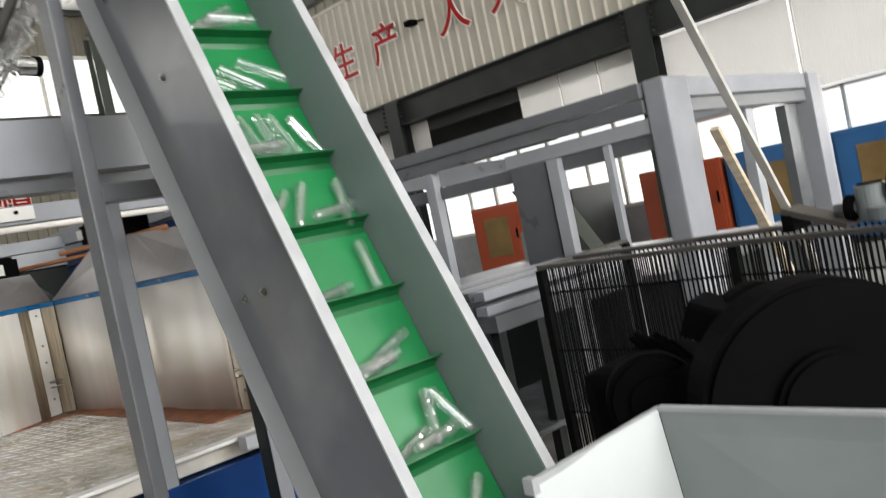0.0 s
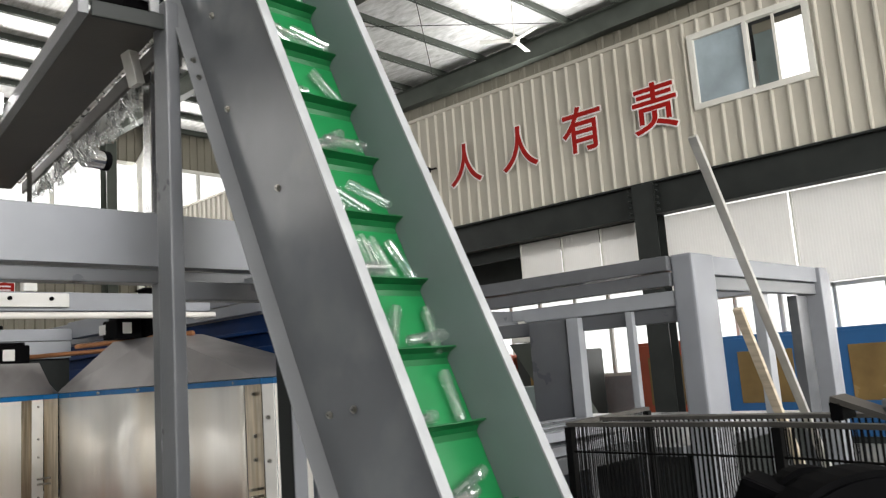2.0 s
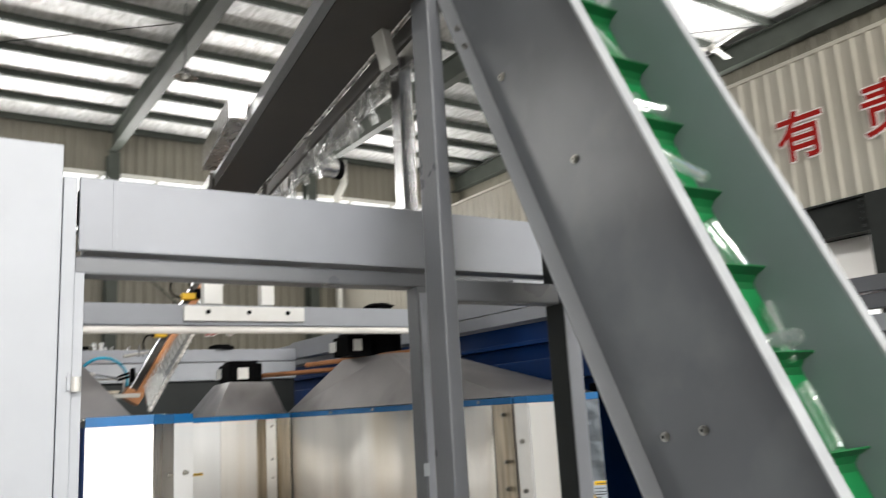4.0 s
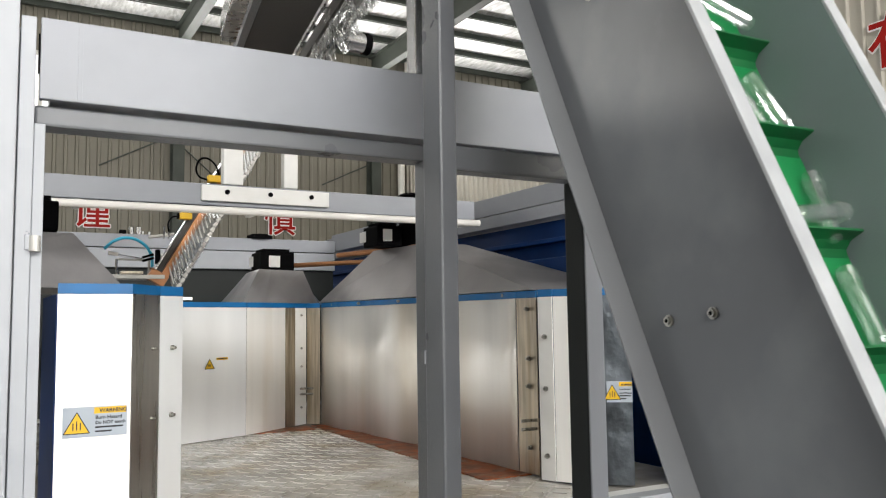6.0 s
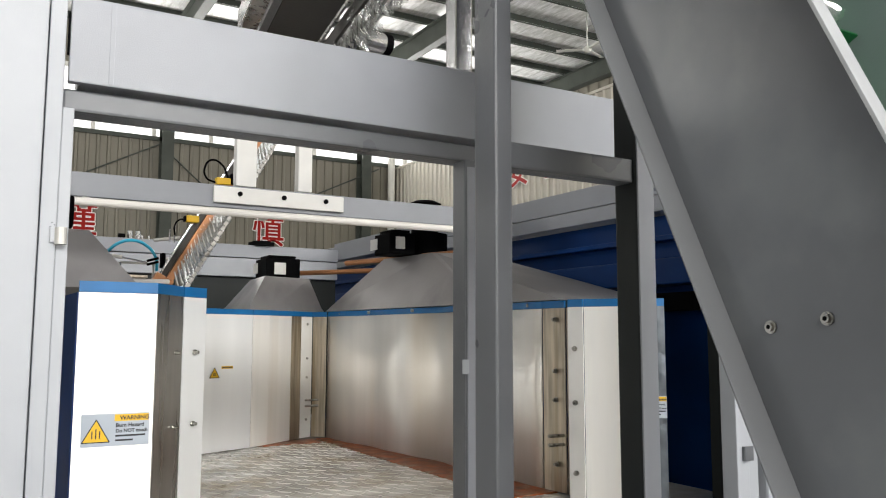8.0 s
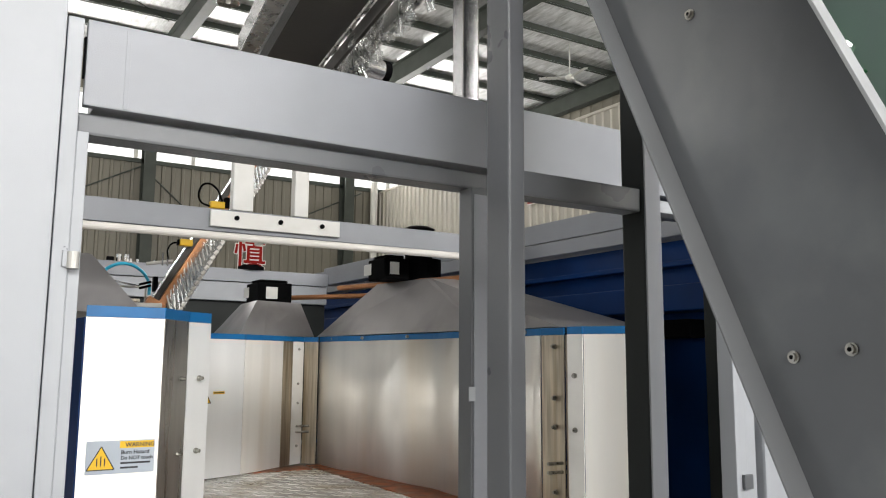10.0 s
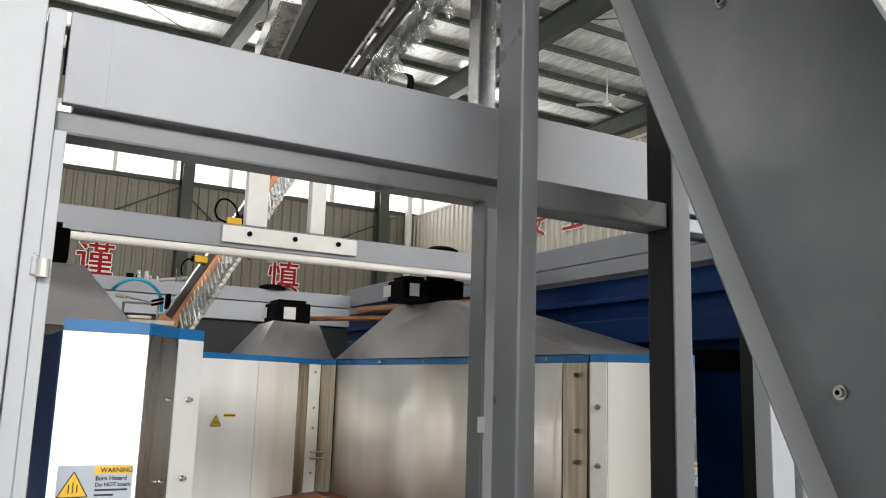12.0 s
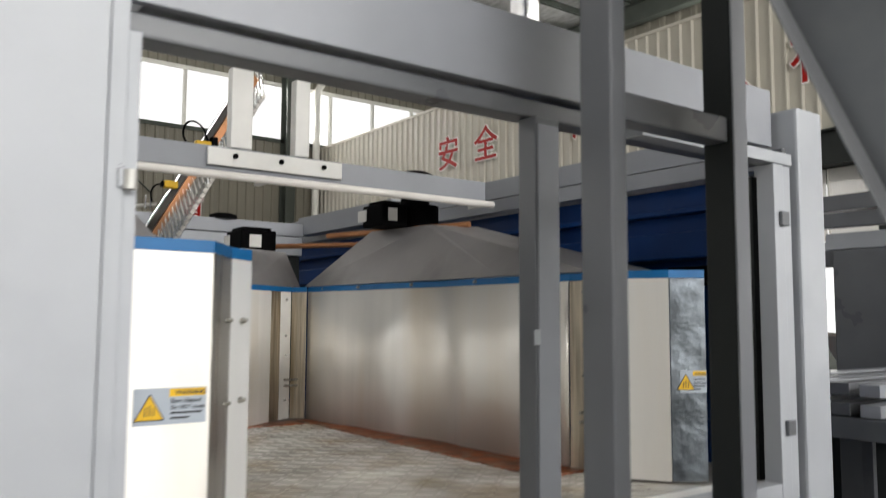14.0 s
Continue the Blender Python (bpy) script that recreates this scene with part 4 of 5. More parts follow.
def warning(lo_x, y, z, w, h, tilt, depth_axis):
    """A landscape label: lo_x, y, z its lower left corner, turned by tilt about z."""
    lab = thing("warning_label", "yellow and grey heat warning label on the oven panel", "label", (lo_x, y, z), "warning labels")
    m = Matrix.Translation((lo_x, y, z)) @ pose(0, 0, 0, 0, 0, tilt)
    part("backing", box_bm((0, -0.0012, 0), (w, 0, h), 0, m), label_grey, lab)
    bm = bmesh.new()
    c, s = w * 0.215, h * 0.40
    pts = [(c - s, h * 0.13), (c + s, h * 0.13), (c, h * 0.83)]
    for k, (grow, d) in enumerate(((1.0, 0.0019),)):
        vs = [bm.verts.new(m @ Vector((x, -d, zz))) for x, zz in pts] + [bm.verts.new(m @ Vector((x, -0.0013, zz))) for x, zz in pts]
        bm.faces.new(vs[:3])
        bm.faces.new(vs[:2:-1])
        for i in range(3):
            j = (i + 1) % 3
            bm.faces.new((vs[i], vs[j], vs[j + 3], vs[i + 3]))
    bmesh.ops.recalc_face_normals(bm, faces=bm.faces)
    tri = part("triangle", bm, yellow, lab, "yellow heat triangle")
    for (xa, za), (xb, zb) in zip(pts, pts[1:] + pts[:1]):
        part("outline", rod_bm(m @ Vector((xa, -0.0019, za)), m @ Vector((xb, -0.0019, zb)), 0.0011, 6), ink, tri)
    for k in (-1, 0, 1):
        part("wave", box_bm((c + k * s * 0.28 - 0.0012, -0.0024, h * 0.24), (c + k * s * 0.28 + 0.0012, -0.0019, h * (0.48 + 0.06 * (k == 0))), 0, m), ink, tri)
    part("header", box_bm((w * 0.48, -0.0018, h * 0.76), (w * 0.985, -0.0013, h * 0.97), 0, m), yellow, lab)
    for text, size, xx, zz in (("WARNING", 0.18, 0.56, 0.80), ("Burn Hazard", 0.165, 0.50, 0.58), ("Do NOT touch", 0.15, 0.50, 0.41)):
        cu = bpy.data.curves.new("text", "FONT")
        cu.body, cu.size, cu.offset = text, h * size * min(1.0, w / (2 * h)), 0.0004
        tmp = new("text", cu)
        me = bpy.data.meshes.new_from_object(tmp.evaluated_get(bpy.context.evaluated_depsgraph_get()))
        bpy.data.objects.remove(tmp)
        me.materials.clear()
        me.materials.append(ink)
        me.transform(Matrix.Translation((-lo_x, -y, -z)) @ m @ Matrix.Translation((w * xx, -0.0021, h * zz)) @ pose(0, 0, 0, 90, 0, 0))
        word = new("word", me)
        word.parent = lab
    for k, ww in enumerate((0.44, 0.26)):
        zz = h * (0.28 - 0.14 * k)
        part("text_bar", box_bm((w * 0.50, -0.0018, zz), (w * (0.50 + ww), -0.0013, zz + h * 0.055), 0, m), ink, lab)


warning(0.232, 3.0485, 1.155, 0.145, 0.072, 0, 0)
film = thing("film_label", "small yellow heat triangle and bar printed on clear film", "label", (0.972, 4.8575, 1.205))
fm = Matrix.Translation((0.972, 4.8575, 1.205)) @ pose(0, 0, 0, 0, 0, 20.9)
bm = bmesh.new()
pts = [(0.0, 0.0), (0.052, 0.0), (0.026, 0.046)]
vs = [bm.verts.new(fm @ Vector((x, -0.0014, z))) for x, z in pts] + [bm.verts.new(fm @ Vector((x, -0.0004, z))) for x, z in pts]
for f in ((0, 1, 2), (5, 4, 3), (0, 3, 4, 1), (1, 4, 5, 2), (2, 5, 3, 0)):
    bm.faces.new([vs[i] for i in f])
tri = part("triangle", bm, yellow, film)
for (xa, za), (xb, zb) in zip(pts, pts[1:] + pts[:1]):
    part("outline", rod_bm(fm @ Vector((xa, -0.0016, za)), fm @ Vector((xb, -0.0016, zb)), 0.0016, 6), ink, tri)
for x in (0.020, 0.026, 0.032):
    part("wave", box_bm((x - 0.0014, -0.002, 0.010), (x + 0.0014, -0.0014, 0.022), 0, fm), ink, tri)
part("header", box_bm((0.064, -0.0012, 0.040), (0.128, -0.0004, 0.052), 0, fm), yellow, film, "yellow heading bar")
part("text_bar", box_bm((0.068, -0.0018, 0.044), (0.124, -0.0013, 0.048), 0, fm), ink, film)
warning(1.895, 3.037, 1.14, 0.085, 0.07, -34, 0)

# ---------------------------------------------------------------- preform unscrambler above the machine
TR = Matrix.Translation((0.752, 2.60, 2.62)) @ pose(0, 0, 0, 0, 0, -8.3)
trough = thing("preform_unscrambler", "dark underside of the preform roller chute with steel rails", "chute", (0.95, 3.6, 2.65))


def tpart(name, lo, hi, mat, bevel=0.0, label="", parent=None):
    return part(name, box_bm(lo, hi, bevel, TR), mat, parent or trough, label)


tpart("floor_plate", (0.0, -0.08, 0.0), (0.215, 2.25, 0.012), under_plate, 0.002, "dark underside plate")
tpart("side_wall", (-0.034, -0.08, -0.004), (-0.003, 2.25, 0.05), mid_tone, 0.003)
tpart("roller", (0.234, 0.05, 0.02), (0.247, 2.2, 0.07), steel_dark, 0.004)
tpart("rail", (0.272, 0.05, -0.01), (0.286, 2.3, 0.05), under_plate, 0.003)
tpart("rail", (0.338, 0.15, -0.01), (0.352, 2.3, 0.06), steel_dark, 0.003)
tpart("rail", (0.385, 0.25, 0.02), (0.40, 2.3, 0.10), steel_dark, 0.003)
tpart("hanger", (0.0, -0.098, -0.015), (0.215, -0.082, 0.035), dark_beam, 0.004)
tpart("hanger_post", (0.17, -0.096, 0.036), (0.20, -0.083, 0.36), dark_paint, 0.003)
head = thing("discharge_box", "dark discharge box above the conveyor stand", "box", (0.95, 2.72, 2.8))
part("box", box_bm((0.90, 2.64, 2.72), (1.04, 2.88, 3.06), 0.006), black, head)
part("bracket", box_bm((-0.015, -0.03, -0.11), (0.015, 0.03, 0.11), 0.003, Matrix.Translation((0.962, 2.74, 2.62)) @ pose(0, 0, 0, 0, -14, 0)), bar_metal, head, "tilted pale steel bracket")
part("bracket", box_bm((0.95, 2.622, 2.76), (0.98, 2.638, 2.84), 0.003), steel_bright, head)
part("bracket", box_bm((0.905, 2.622, 2.78), (0.93, 2.638, 2.86), 0.003), steel_bright, head)
# folded steel box on the outer side of the chute, open at the top, its outer corner rounded
tpart("lip_box", (-0.112, 0.98, -0.006), (-0.106, 1.60, 0.085), steel_bright, 0.002, "folded bright steel box")
# box floor in darkened steel in place of the brown reflection below it
tpart("lip_floor", (-0.105, 0.98, -0.006), (-0.044, 1.66, 0.0), steel_dark, 0.002, "steel underside darkened for its brown reflection")
tpart("lip_end", (-0.105, 0.98, 0.001), (-0.044, 0.986, 0.085), steel_bright, 0.002)
bm = bmesh.new()
arc = [(-0.109 + 0.055 * (1 - math.cos(k * math.pi / 10)), 1.602 + 0.055 * math.sin(k * math.pi / 10)) for k in range(6)]
for (xa, ya), (xb, yb) in zip(arc, arc[1:]):
    vs = [bm.verts.new(TR @ Vector(p)) for p in ((xa, ya, -0.006), (xb, yb, -0.006), (xb, yb, 0.085), (xa, ya, 0.085))]
    vs += [bm.verts.new(TR @ Vector(p)) for p in ((xa + 0.003, ya - 0.003, -0.006), (xb + 0.003, yb - 0.003, -0.006), (xb + 0.003, yb - 0.003, 0.085), (xa + 0.003, ya - 0.003, 0.085))]
    for f in ((0, 1, 2, 3), (7, 6, 5, 4), (3, 2, 6, 7), (0, 4, 5, 1)):
        bm.faces.new([vs[i] for i in f])
part("lip_corner", bm, steel_bright, trough, smooth=True)
for k in range(44):
    m = TR @ Matrix.Translation((0.315 + rng.uniform(-0.02, 0.05), 0.50 + k * 0.039, 0.03 + rng.uniform(-0.015, 0.03))) @ pose(0, 0, 0, 180 + rng.uniform(-22, 22), rng.uniform(-30, 30), 0)
    preform(m @ Matrix.Translation((0, 0, 0.02)), "preforms hanging in the chute rails")
mo = thing("gear_motor", "small bright steel motor beside the chute", "motor", (1.42, 4.05, 2.6))
part("body", rod_bm((1.36, 4.05, 2.63), (1.45, 4.06, 2.63), 0.045, 20), steel_bright, mo, smooth=False)
part("cap", rod_bm((1.451, 4.06, 2.63), (1.48, 4.064, 2.63), 0.048, 20), black, mo)
# legs of the chute standing on the bracket, and the rear leg by the conveyor post
for x0, x1 in ((0.932, 1.020), (1.203, 1.268)):
    lg = thing("chute_leg", "white painted upright carrying the chute", "post", (x0, 4.36, 2.01), "chute legs")
    part("upright", box_bm((x0, 4.37, 2.022), (x1, 4.42, 2.34), 0.006), white_plate, lg)
    part("hanger_rod", rod_bm(((x0 + x1) / 2, 4.39, 2.34), ((x0 + x1) / 2, 4.39, 2.645), 0.012, 8), under_plate, lg)
lg = thing("chute_leg", "bright steel upright behind the front beam", "post", (1.11, 2.91, 2.113), "chute legs")
part("upright", box_bm((1.108, 2.885, 2.113), (1.160, 2.945, 2.64), 0.006), steel_bright, lg)
part("foot", box_bm((1.095, 2.875, 2.1125), (1.175, 2.955, 2.119), 0.002), steel_bright, lg)

# infeed rail with a row of preforms; added white rods stand for their glints
rail = thing("infeed_rail", "sloping copper-coloured infeed rail full of preforms", "rail", (0.95, 5.0, 2.0))
ra, rb = Vector((0.775, 5.0, 1.645)), Vector((1.275, 5.05, 2.52))
slope = Matrix.Translation(ra) @ pose(0, 0, 0, 0, math.degrees(math.atan2(rb.x - ra.x, rb.z - ra.z)), 0)
run = (rb - ra).length
part("rail_cover", box_bm((0.0, -0.02, 0.0), (0.034, 0.02, run), 0.003, slope), copper, rail, "brown copper-coloured guide")
part("side_bar", box_bm((-0.034, -0.012, 0.0), (-0.002, 0.02, run), 0.003, slope), under_plate, rail)
part("edge_strip", box_bm((-0.040, -0.022, 0.0), (-0.030, -0.014, run), 0.002, slope), steel_bright, rail)
part("foot_block", box_bm((-0.05, -0.03, -0.03), (0.04, 0.03, 0.03), 0.006, slope), copper, rail)
for k in range(34):
    p = ra.lerp(rb, (k + 0.5) / 34)
    preform(Matrix.Translation(p + Vector((0.062, -0.025, -0.022))) @ pose(0, 0, 0, 0, -9, 0), "preforms on the infeed rail")
    part("glint_rod", rod_bm(p + Vector((0.064, -0.034, -0.083)), p + Vector((0.080, -0.034, -0.066)), 0.0095, 8), tube_white, rail)
    part("glint_rod", rod_bm(p + Vector((0.040, -0.028, 0.040)), p + Vector((0.062, -0.034, -0.04)), 0.0035, 6), tube_white, rail)
vb = thing("valve_block", "orange sensor head with black cable on the rail", "sensor", (0.9, 4.95, 1.95))
part("body", box_bm((0.865, 4.95, 1.935), (0.925, 4.985, 1.968), 0.006), yellow, vb)
part("cap", box_bm((0.855, 4.952, 1.938), (0.864, 4.983, 1.964), 0.003), black, vb)
vb = thing("valve_block", "orange sensor head with black cap high on the rail", "sensor", (1.05, 4.95, 2.15))
part("body", box_bm((1.00, 4.95, 2.13), (1.07, 4.99, 2.165), 0.006), yellow, vb)
part("cap", box_bm((1.072, 4.95, 2.14), (1.10, 4.99, 2.19), 0.006), black, vb)


def hose(name, pts, r, mat, label):
    cu = bpy.data.curves.new(name, "CURVE")
    cu.dimensions, cu.bevel_depth, cu.bevel_resolution = "3D", r, 2
    sp = cu.splines.new("BEZIER")
    sp.bezier_points.add(len(pts) - 1)
    for b, p in zip(sp.bezier_points, pts):
        b.co = p
        b.handle_left_type = b.handle_right_type = "AUTO"
    ob = new(name, cu)
    cu.materials.append(mat)
    return tagged(ob, label, "hose")


hose("air_hose", ((0.53, 5.0, 1.782), (0.575, 5.0, 1.822), (0.635, 5.0, 1.838), (0.70, 5.0, 1.815), (0.742, 5.0, 1.76), (0.748, 5.0, 1.70)), 0.0075, tube_blue, "curved light blue air hose behind the oven")
hose("cable_loop", ((1.0, 4.97, 2.14), (0.955, 4.97, 2.16), (0.95, 4.97, 2.22), (0.98, 4.97, 2.25), (1.03, 4.97, 2.23), (1.06, 4.97, 2.17)), 0.005, black, "black cable loop at the sensor")
hose("sensor_cable", ((0.86, 4.97, 1.95), (0.835, 4.97, 1.945), (0.815, 4.97, 1.915), (0.818, 4.97, 1.87)), 0.004, black, "thin black cable below the sensor")
clut = thing("infeed_mechanism", "small bright clamps and fittings at the rail foot", "mechanism", (0.7, 5.1, 1.6))
part("white_cap", rod_bm((0.548, 5.0, 1.763), (0.592, 5.0, 1.757), 0.009, 10), tube_white, clut)
part("air_rod", rod_bm((0.592, 5.0, 1.757), (0.70, 5.0, 1.738), 0.004, 8), steel_bright, clut)
for za in (1.752, 1.735):
    part("plug", rod_bm((0.70, 4.99, za - 0.008), (0.752, 4.99, za + 0.008), 0.006, 8), black, clut)
part("clamp", box_bm((0.762, 4.98, 1.715), (0.782, 5.02, 1.785), 0.004), black, clut)
part("clamp_tip", box_bm((0.783, 4.98, 1.745), (0.80, 5.01, 1.765), 0.004), white_plate, clut)
part("frame_bar", rod_bm((0.588, 5.02, 1.66), (0.588, 5.02, 1.735), 0.006, 8), steel_bright, clut)
part("frame_bar", rod_bm((0.588, 5.02, 1.735), (0.735, 5.02, 1.735), 0.005, 8), bar_metal, clut)
part("frame_bar", rod_bm((0.735, 5.02, 1.66), (0.735, 5.02, 1.735), 0.005, 8), bar_metal, clut)
part("deck", box_bm((0.56, 4.96, 1.640), (0.80, 5.10, 1.660), 0.003), bar_metal, clut)
part("deck_block", box_bm((0.60, 4.95, 1.662), (0.70, 5.0, 1.676), 0.003), steel_dirty, clut)
for x, dz in ((0.80, 0.02), (0.822, 0.05)):
    part("pin", rod_bm((x, 5.0, 1.84), (x, 5.0, 1.88 + dz), 0.004, 8), steel_bright, clut)
part("link", rod_bm((0.73, 5.01, 1.845), (0.85, 5.01, 1.865), 0.008, 8), bar_metal, clut)
cy = thing("valve_cluster", "small bright valves on the rear beam", "valve", (0.8, 6.3, 1.993))
for x in (0.83, 0.875, 0.90, 0.94, 1.04):
    part("valve", rod_bm((x, 6.32, 1.993), (x, 6.32, 2.04 if x < 0.9 else 2.015), 0.017 if x < 0.9 else 0.009, 10), steel_bright, cy)
part("cap", box_bm((0.76, 6.30, 1.993), (0.80, 6.34, 2.02), 0.004), black, cy)
cf = thing("cooling_fan", "round black cooling fan on the rear beam", "fan", (1.62, 6.32, 1.993))
part("ring", rod_bm((1.66, 6.32, 1.993), (1.66, 6.32, 2.015), 0.085, 20), black, cf)
part("grille", rod_bm((1.66, 6.32, 2.0155), (1.66, 6.32, 2.024), 0.06, 16), black, cf)
part("plate", box_bm((0.40, 5.05, 1.54), (0.95, 5.35, 1.556), 0.002), steel_bright, clut)
part("column", box_bm((0.55, 5.15, 0.866), (0.8, 5.3, 1.538), 0.004), mid_paint, clut)

# ---------------------------------------------------------------- hopper at the conveyor foot
hop = thing("hopper", "pale grey sheet metal hopper at the conveyor foot", "hopper", (1.4, 0.8, 0.5))


def quad_bm(corners, t):
    bm = bmesh.new()
    c = [Vector(p) for p in corners]
    n = (c[1] - c[0]).cross(c[3] - c[0]).normalized() * t
    lo, hi = [bm.verts.new(p) for p in c], [bm.verts.new(p + n) for p in c]
    bm.faces.new(lo[::-1])
    bm.faces.new(hi)
    for i in range(4):
        j = (i + 1) % 4
        bm.faces.new((lo[i], lo[j], hi[j], hi[i]))
    bmesh.ops.recalc_face_normals(bm, faces=bm.faces)
    return bm


HZ = 0.985
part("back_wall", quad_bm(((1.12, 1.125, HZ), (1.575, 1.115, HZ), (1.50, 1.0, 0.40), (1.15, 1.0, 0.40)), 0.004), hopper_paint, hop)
# side wall greyer than the back wall: its shade is put into the colour
part("side_wall", quad_bm(((1.578, 1.115, HZ), (1.575, 0.0, HZ), (1.45, 0.1, 0.40), (1.50, 1.0, 0.40)), 0.004), hopper_inner, hop, "inner side wall toned darker for its shaded side")
part("rim", box_bm((1.575, 0.0, HZ - 0.004), (1.60, 1.12, HZ + 0.006), 0.002), pale_edge, hop)
part("rim", box_bm((1.12, 1.12, HZ - 0.012), (1.60, 1.135, HZ + 0.002), 0.002), pale_edge, hop)
part("front_wall", quad_bm(((1.575, 0.0, HZ), (0.6, 0.0, HZ), (0.7, 0.1, 0.40), (1.45, 0.1, 0.40)), 0.004), hopper_paint, hop)
part("floor", box_bm((0.7, 0.1, 0.38), (1.5, 1.0, 0.395)), hopper_paint, hop)
for x, y in ((0.75, 0.15), (1.45, 0.15), (0.75, 0.95), (1.45, 0.95)):
    part("leg", box_bm((x - 0.025, y - 0.025, 0), (x + 0.025, y + 0.025, 0.379), 0.004), mid_paint, hop)
part("corner_clip", box_bm((1.105, 1.105, HZ - 0.02), (1.125, 1.13, HZ + 0.012), 0.002), pale_edge, hop)

# ---------------------------------------------------------------- wire guard with the black drive inside
guard = thing("wire_guard", "black wire guard cage with a dusty top rail", "guard", (2.9, 1.7, 0))
gA, gB, gC = Vector((3.0, 2.55, 0)), Vector((2.95, 1.55, 0)), Vector((2.66, 0.55, 0))
gD = Vector((3.9, 2.65, 0))
for a, b in ((gA, gB), (gB, gC), (gA, gD)):
    d = b - a
    side = Vector((-d.y, d.x, 0)).normalized() * 0.02
    m0 = box_bm((0, -0.02, 1.195), (d.length, 0.02, 1.215), 0.003, Matrix.Translation(a) @ pose(0, 0, 0, 0, 0, math.degrees(math.atan2(d.y, d.x))))
    part("top_rail", m0, dusty, guard)
    m1 = box_bm((0, -0.012, 0.25), (d.length, 0.012, 0.28), 0.003, Matrix.Translation(a) @ pose(0, 0, 0, 0, 0, math.degrees(math.atan2(d.y, d.x))))
    part("bottom_rail", m1, mesh_black, guard)
    n = int(d.length / 0.021)
    for k in range(n):
        p = a.lerp(b, (k + 0.5) / n)
        part("wire", rod_bm((p.x, p.y, 0.28), (p.x, p.y, 1.195), 0.0033, 4), mesh_black, guard)
for p in (gA, gB, gC, gD):
    part("post", box_bm((p.x - 0.018, p.y - 0.018, 0), (p.x + 0.018, p.y + 0.018, 1.193), 0.002), mesh_black, guard)

for z in (0.5, 0.8, 1.08):
    part("cross_wire", rod_bm((gA.x, gA.y, z), (gB.x, gB.y, z), 0.005, 5), mesh_black, guard)
    part("cross_wire", rod_bm((gB.x, gB.y, z), (gC.x, gC.y, z), 0.005, 5), mesh_black, guard)
for a, b in ((Vector((3.35, 2.6, 0)), Vector((3.30, 0.6, 0))),):
    part("top_rail", box_bm((b.x - 0.02, b.y, 1.195), (a.x + 0.02, a.y, 1.213), 0.003), dusty, guard)
    for k in range(80):
        p = a.lerp(b, (k + 0.5) / 80)
        part("wire", rod_bm((p.x, p.y, 0.28), (p.x, p.y, 1.195), 0.0045, 4), mesh_black, guard)

drive = thing("black_blower", "large matt black blower wheel and motor behind the guard", "blower", (2.5, 1.2, 0))


def disc_bm(c, axis, r, w, seg=48):
    bm = bmesh.new()
    a = Vector(axis).normalized()
    c = Vector(c)
    m = Matrix.Translation(c) @ a.to_track_quat("Z", "Y").to_matrix().to_4x4()
    bmesh.ops.create_cone(bm, cap_ends=True, segments=seg, radius1=r, radius2=r, depth=w, matrix=m)
    bmesh.ops.bevel(bm, geom=[e for e in bm.edges if len(e.link_faces) == 2 and min(len(f.verts) for f in e.link_faces) == 4 and max(len(f.verts) for f in e.link_faces) > 4], offset=min(0.02, w * 0.2), segments=2, affect="EDGES")
    return bm


part("wheel", disc_bm((2.42, 1.10, 0.745), (-0.7, -0.7, 0), 0.385, 0.20), black, drive, "large black wheel")
part("rim_ring", disc_bm((2.35, 1.03, 0.75), (-0.7, -0.7, 0), 0.18, 0.08), black, drive)
part("housing", box_bm((2.30, 1.10, 0.1), (2.80, 1.90, 0.88), 0.06), black, drive)
part("pulley", disc_bm((2.33, 1.62, 0.78), (-0.8, -0.6, 0), 0.16, 0.10), black, drive)
part("pulley_ring", disc_bm((2.28, 1.58, 0.78), (-0.8, -0.6, 0), 0.085, 0.02), black, drive)
part("foot", box_bm((2.2, 0.7, 0.0), (2.85, 1.9, 0.09), 0.01), black, drive)
part("arm", box_bm((-0.1, -0.12, -0.06), (0.1, 0.10, 0.07), 0.02, Matrix.Translation((2.5, 1.42, 0.99)) @ pose(0, 0, 0, 24, 0, 10)), black, drive)
part("belt_cover", disc_bm((2.62, 1.34, 0.93), (-0.7, -0.7, 0), 0.17, 0.12, 32), black, drive)
for k in range(7):
    part("cable", rod_bm((2.45 + 0.03 * k, 1.50 + 0.05 * k, 0.86), (2.50 + 0.02 * k, 1.62 + 0.04 * k, 0.93 + 0.012 * (k % 3)), 0.014, 8), black, drive)

# gearbox and motor block above the guard
gb = thing("gear_box", "grey cast gearbox with a dark sloping cover", "gearbox", (3.0, 1.0, 1.21))
part("cover", quad_bm(((2.94, 1.335, 1.305), (3.10, 1.335, 1.305), (3.10, 1.12, 1.222), (2.94, 1.12, 1.222)), 0.02), under_plate, gb, "dusty dark sloping cover")
part("cover_end", box_bm((2.94, 1.30, 1.216), (3.10, 1.345, 1.285), 0.006), black, gb)
part("flange", disc_bm((3.02, 1.125, 1.265), (0, 1, 0), 0.048, 0.03, 24), black, gb)
part("shaft", rod_bm((3.02, 1.10, 1.265), (3.02, 1.18, 1.265), 0.022, 14), mid_paint, gb)
part("body", rod_bm((3.03, 1.055, 1.216), (3.03, 1.055, 1.338), 0.052, 24), hopper_inner, gb)
part("body_cap", rod_bm((3.03, 1.055, 1.339), (3.03, 1.055, 1.347), 0.040, 20), black, gb)
part("foot", rod_bm((3.0, 0.99, 1.216), (3.0, 0.99, 1.262), 0.075, 24), hopper_inner, gb)
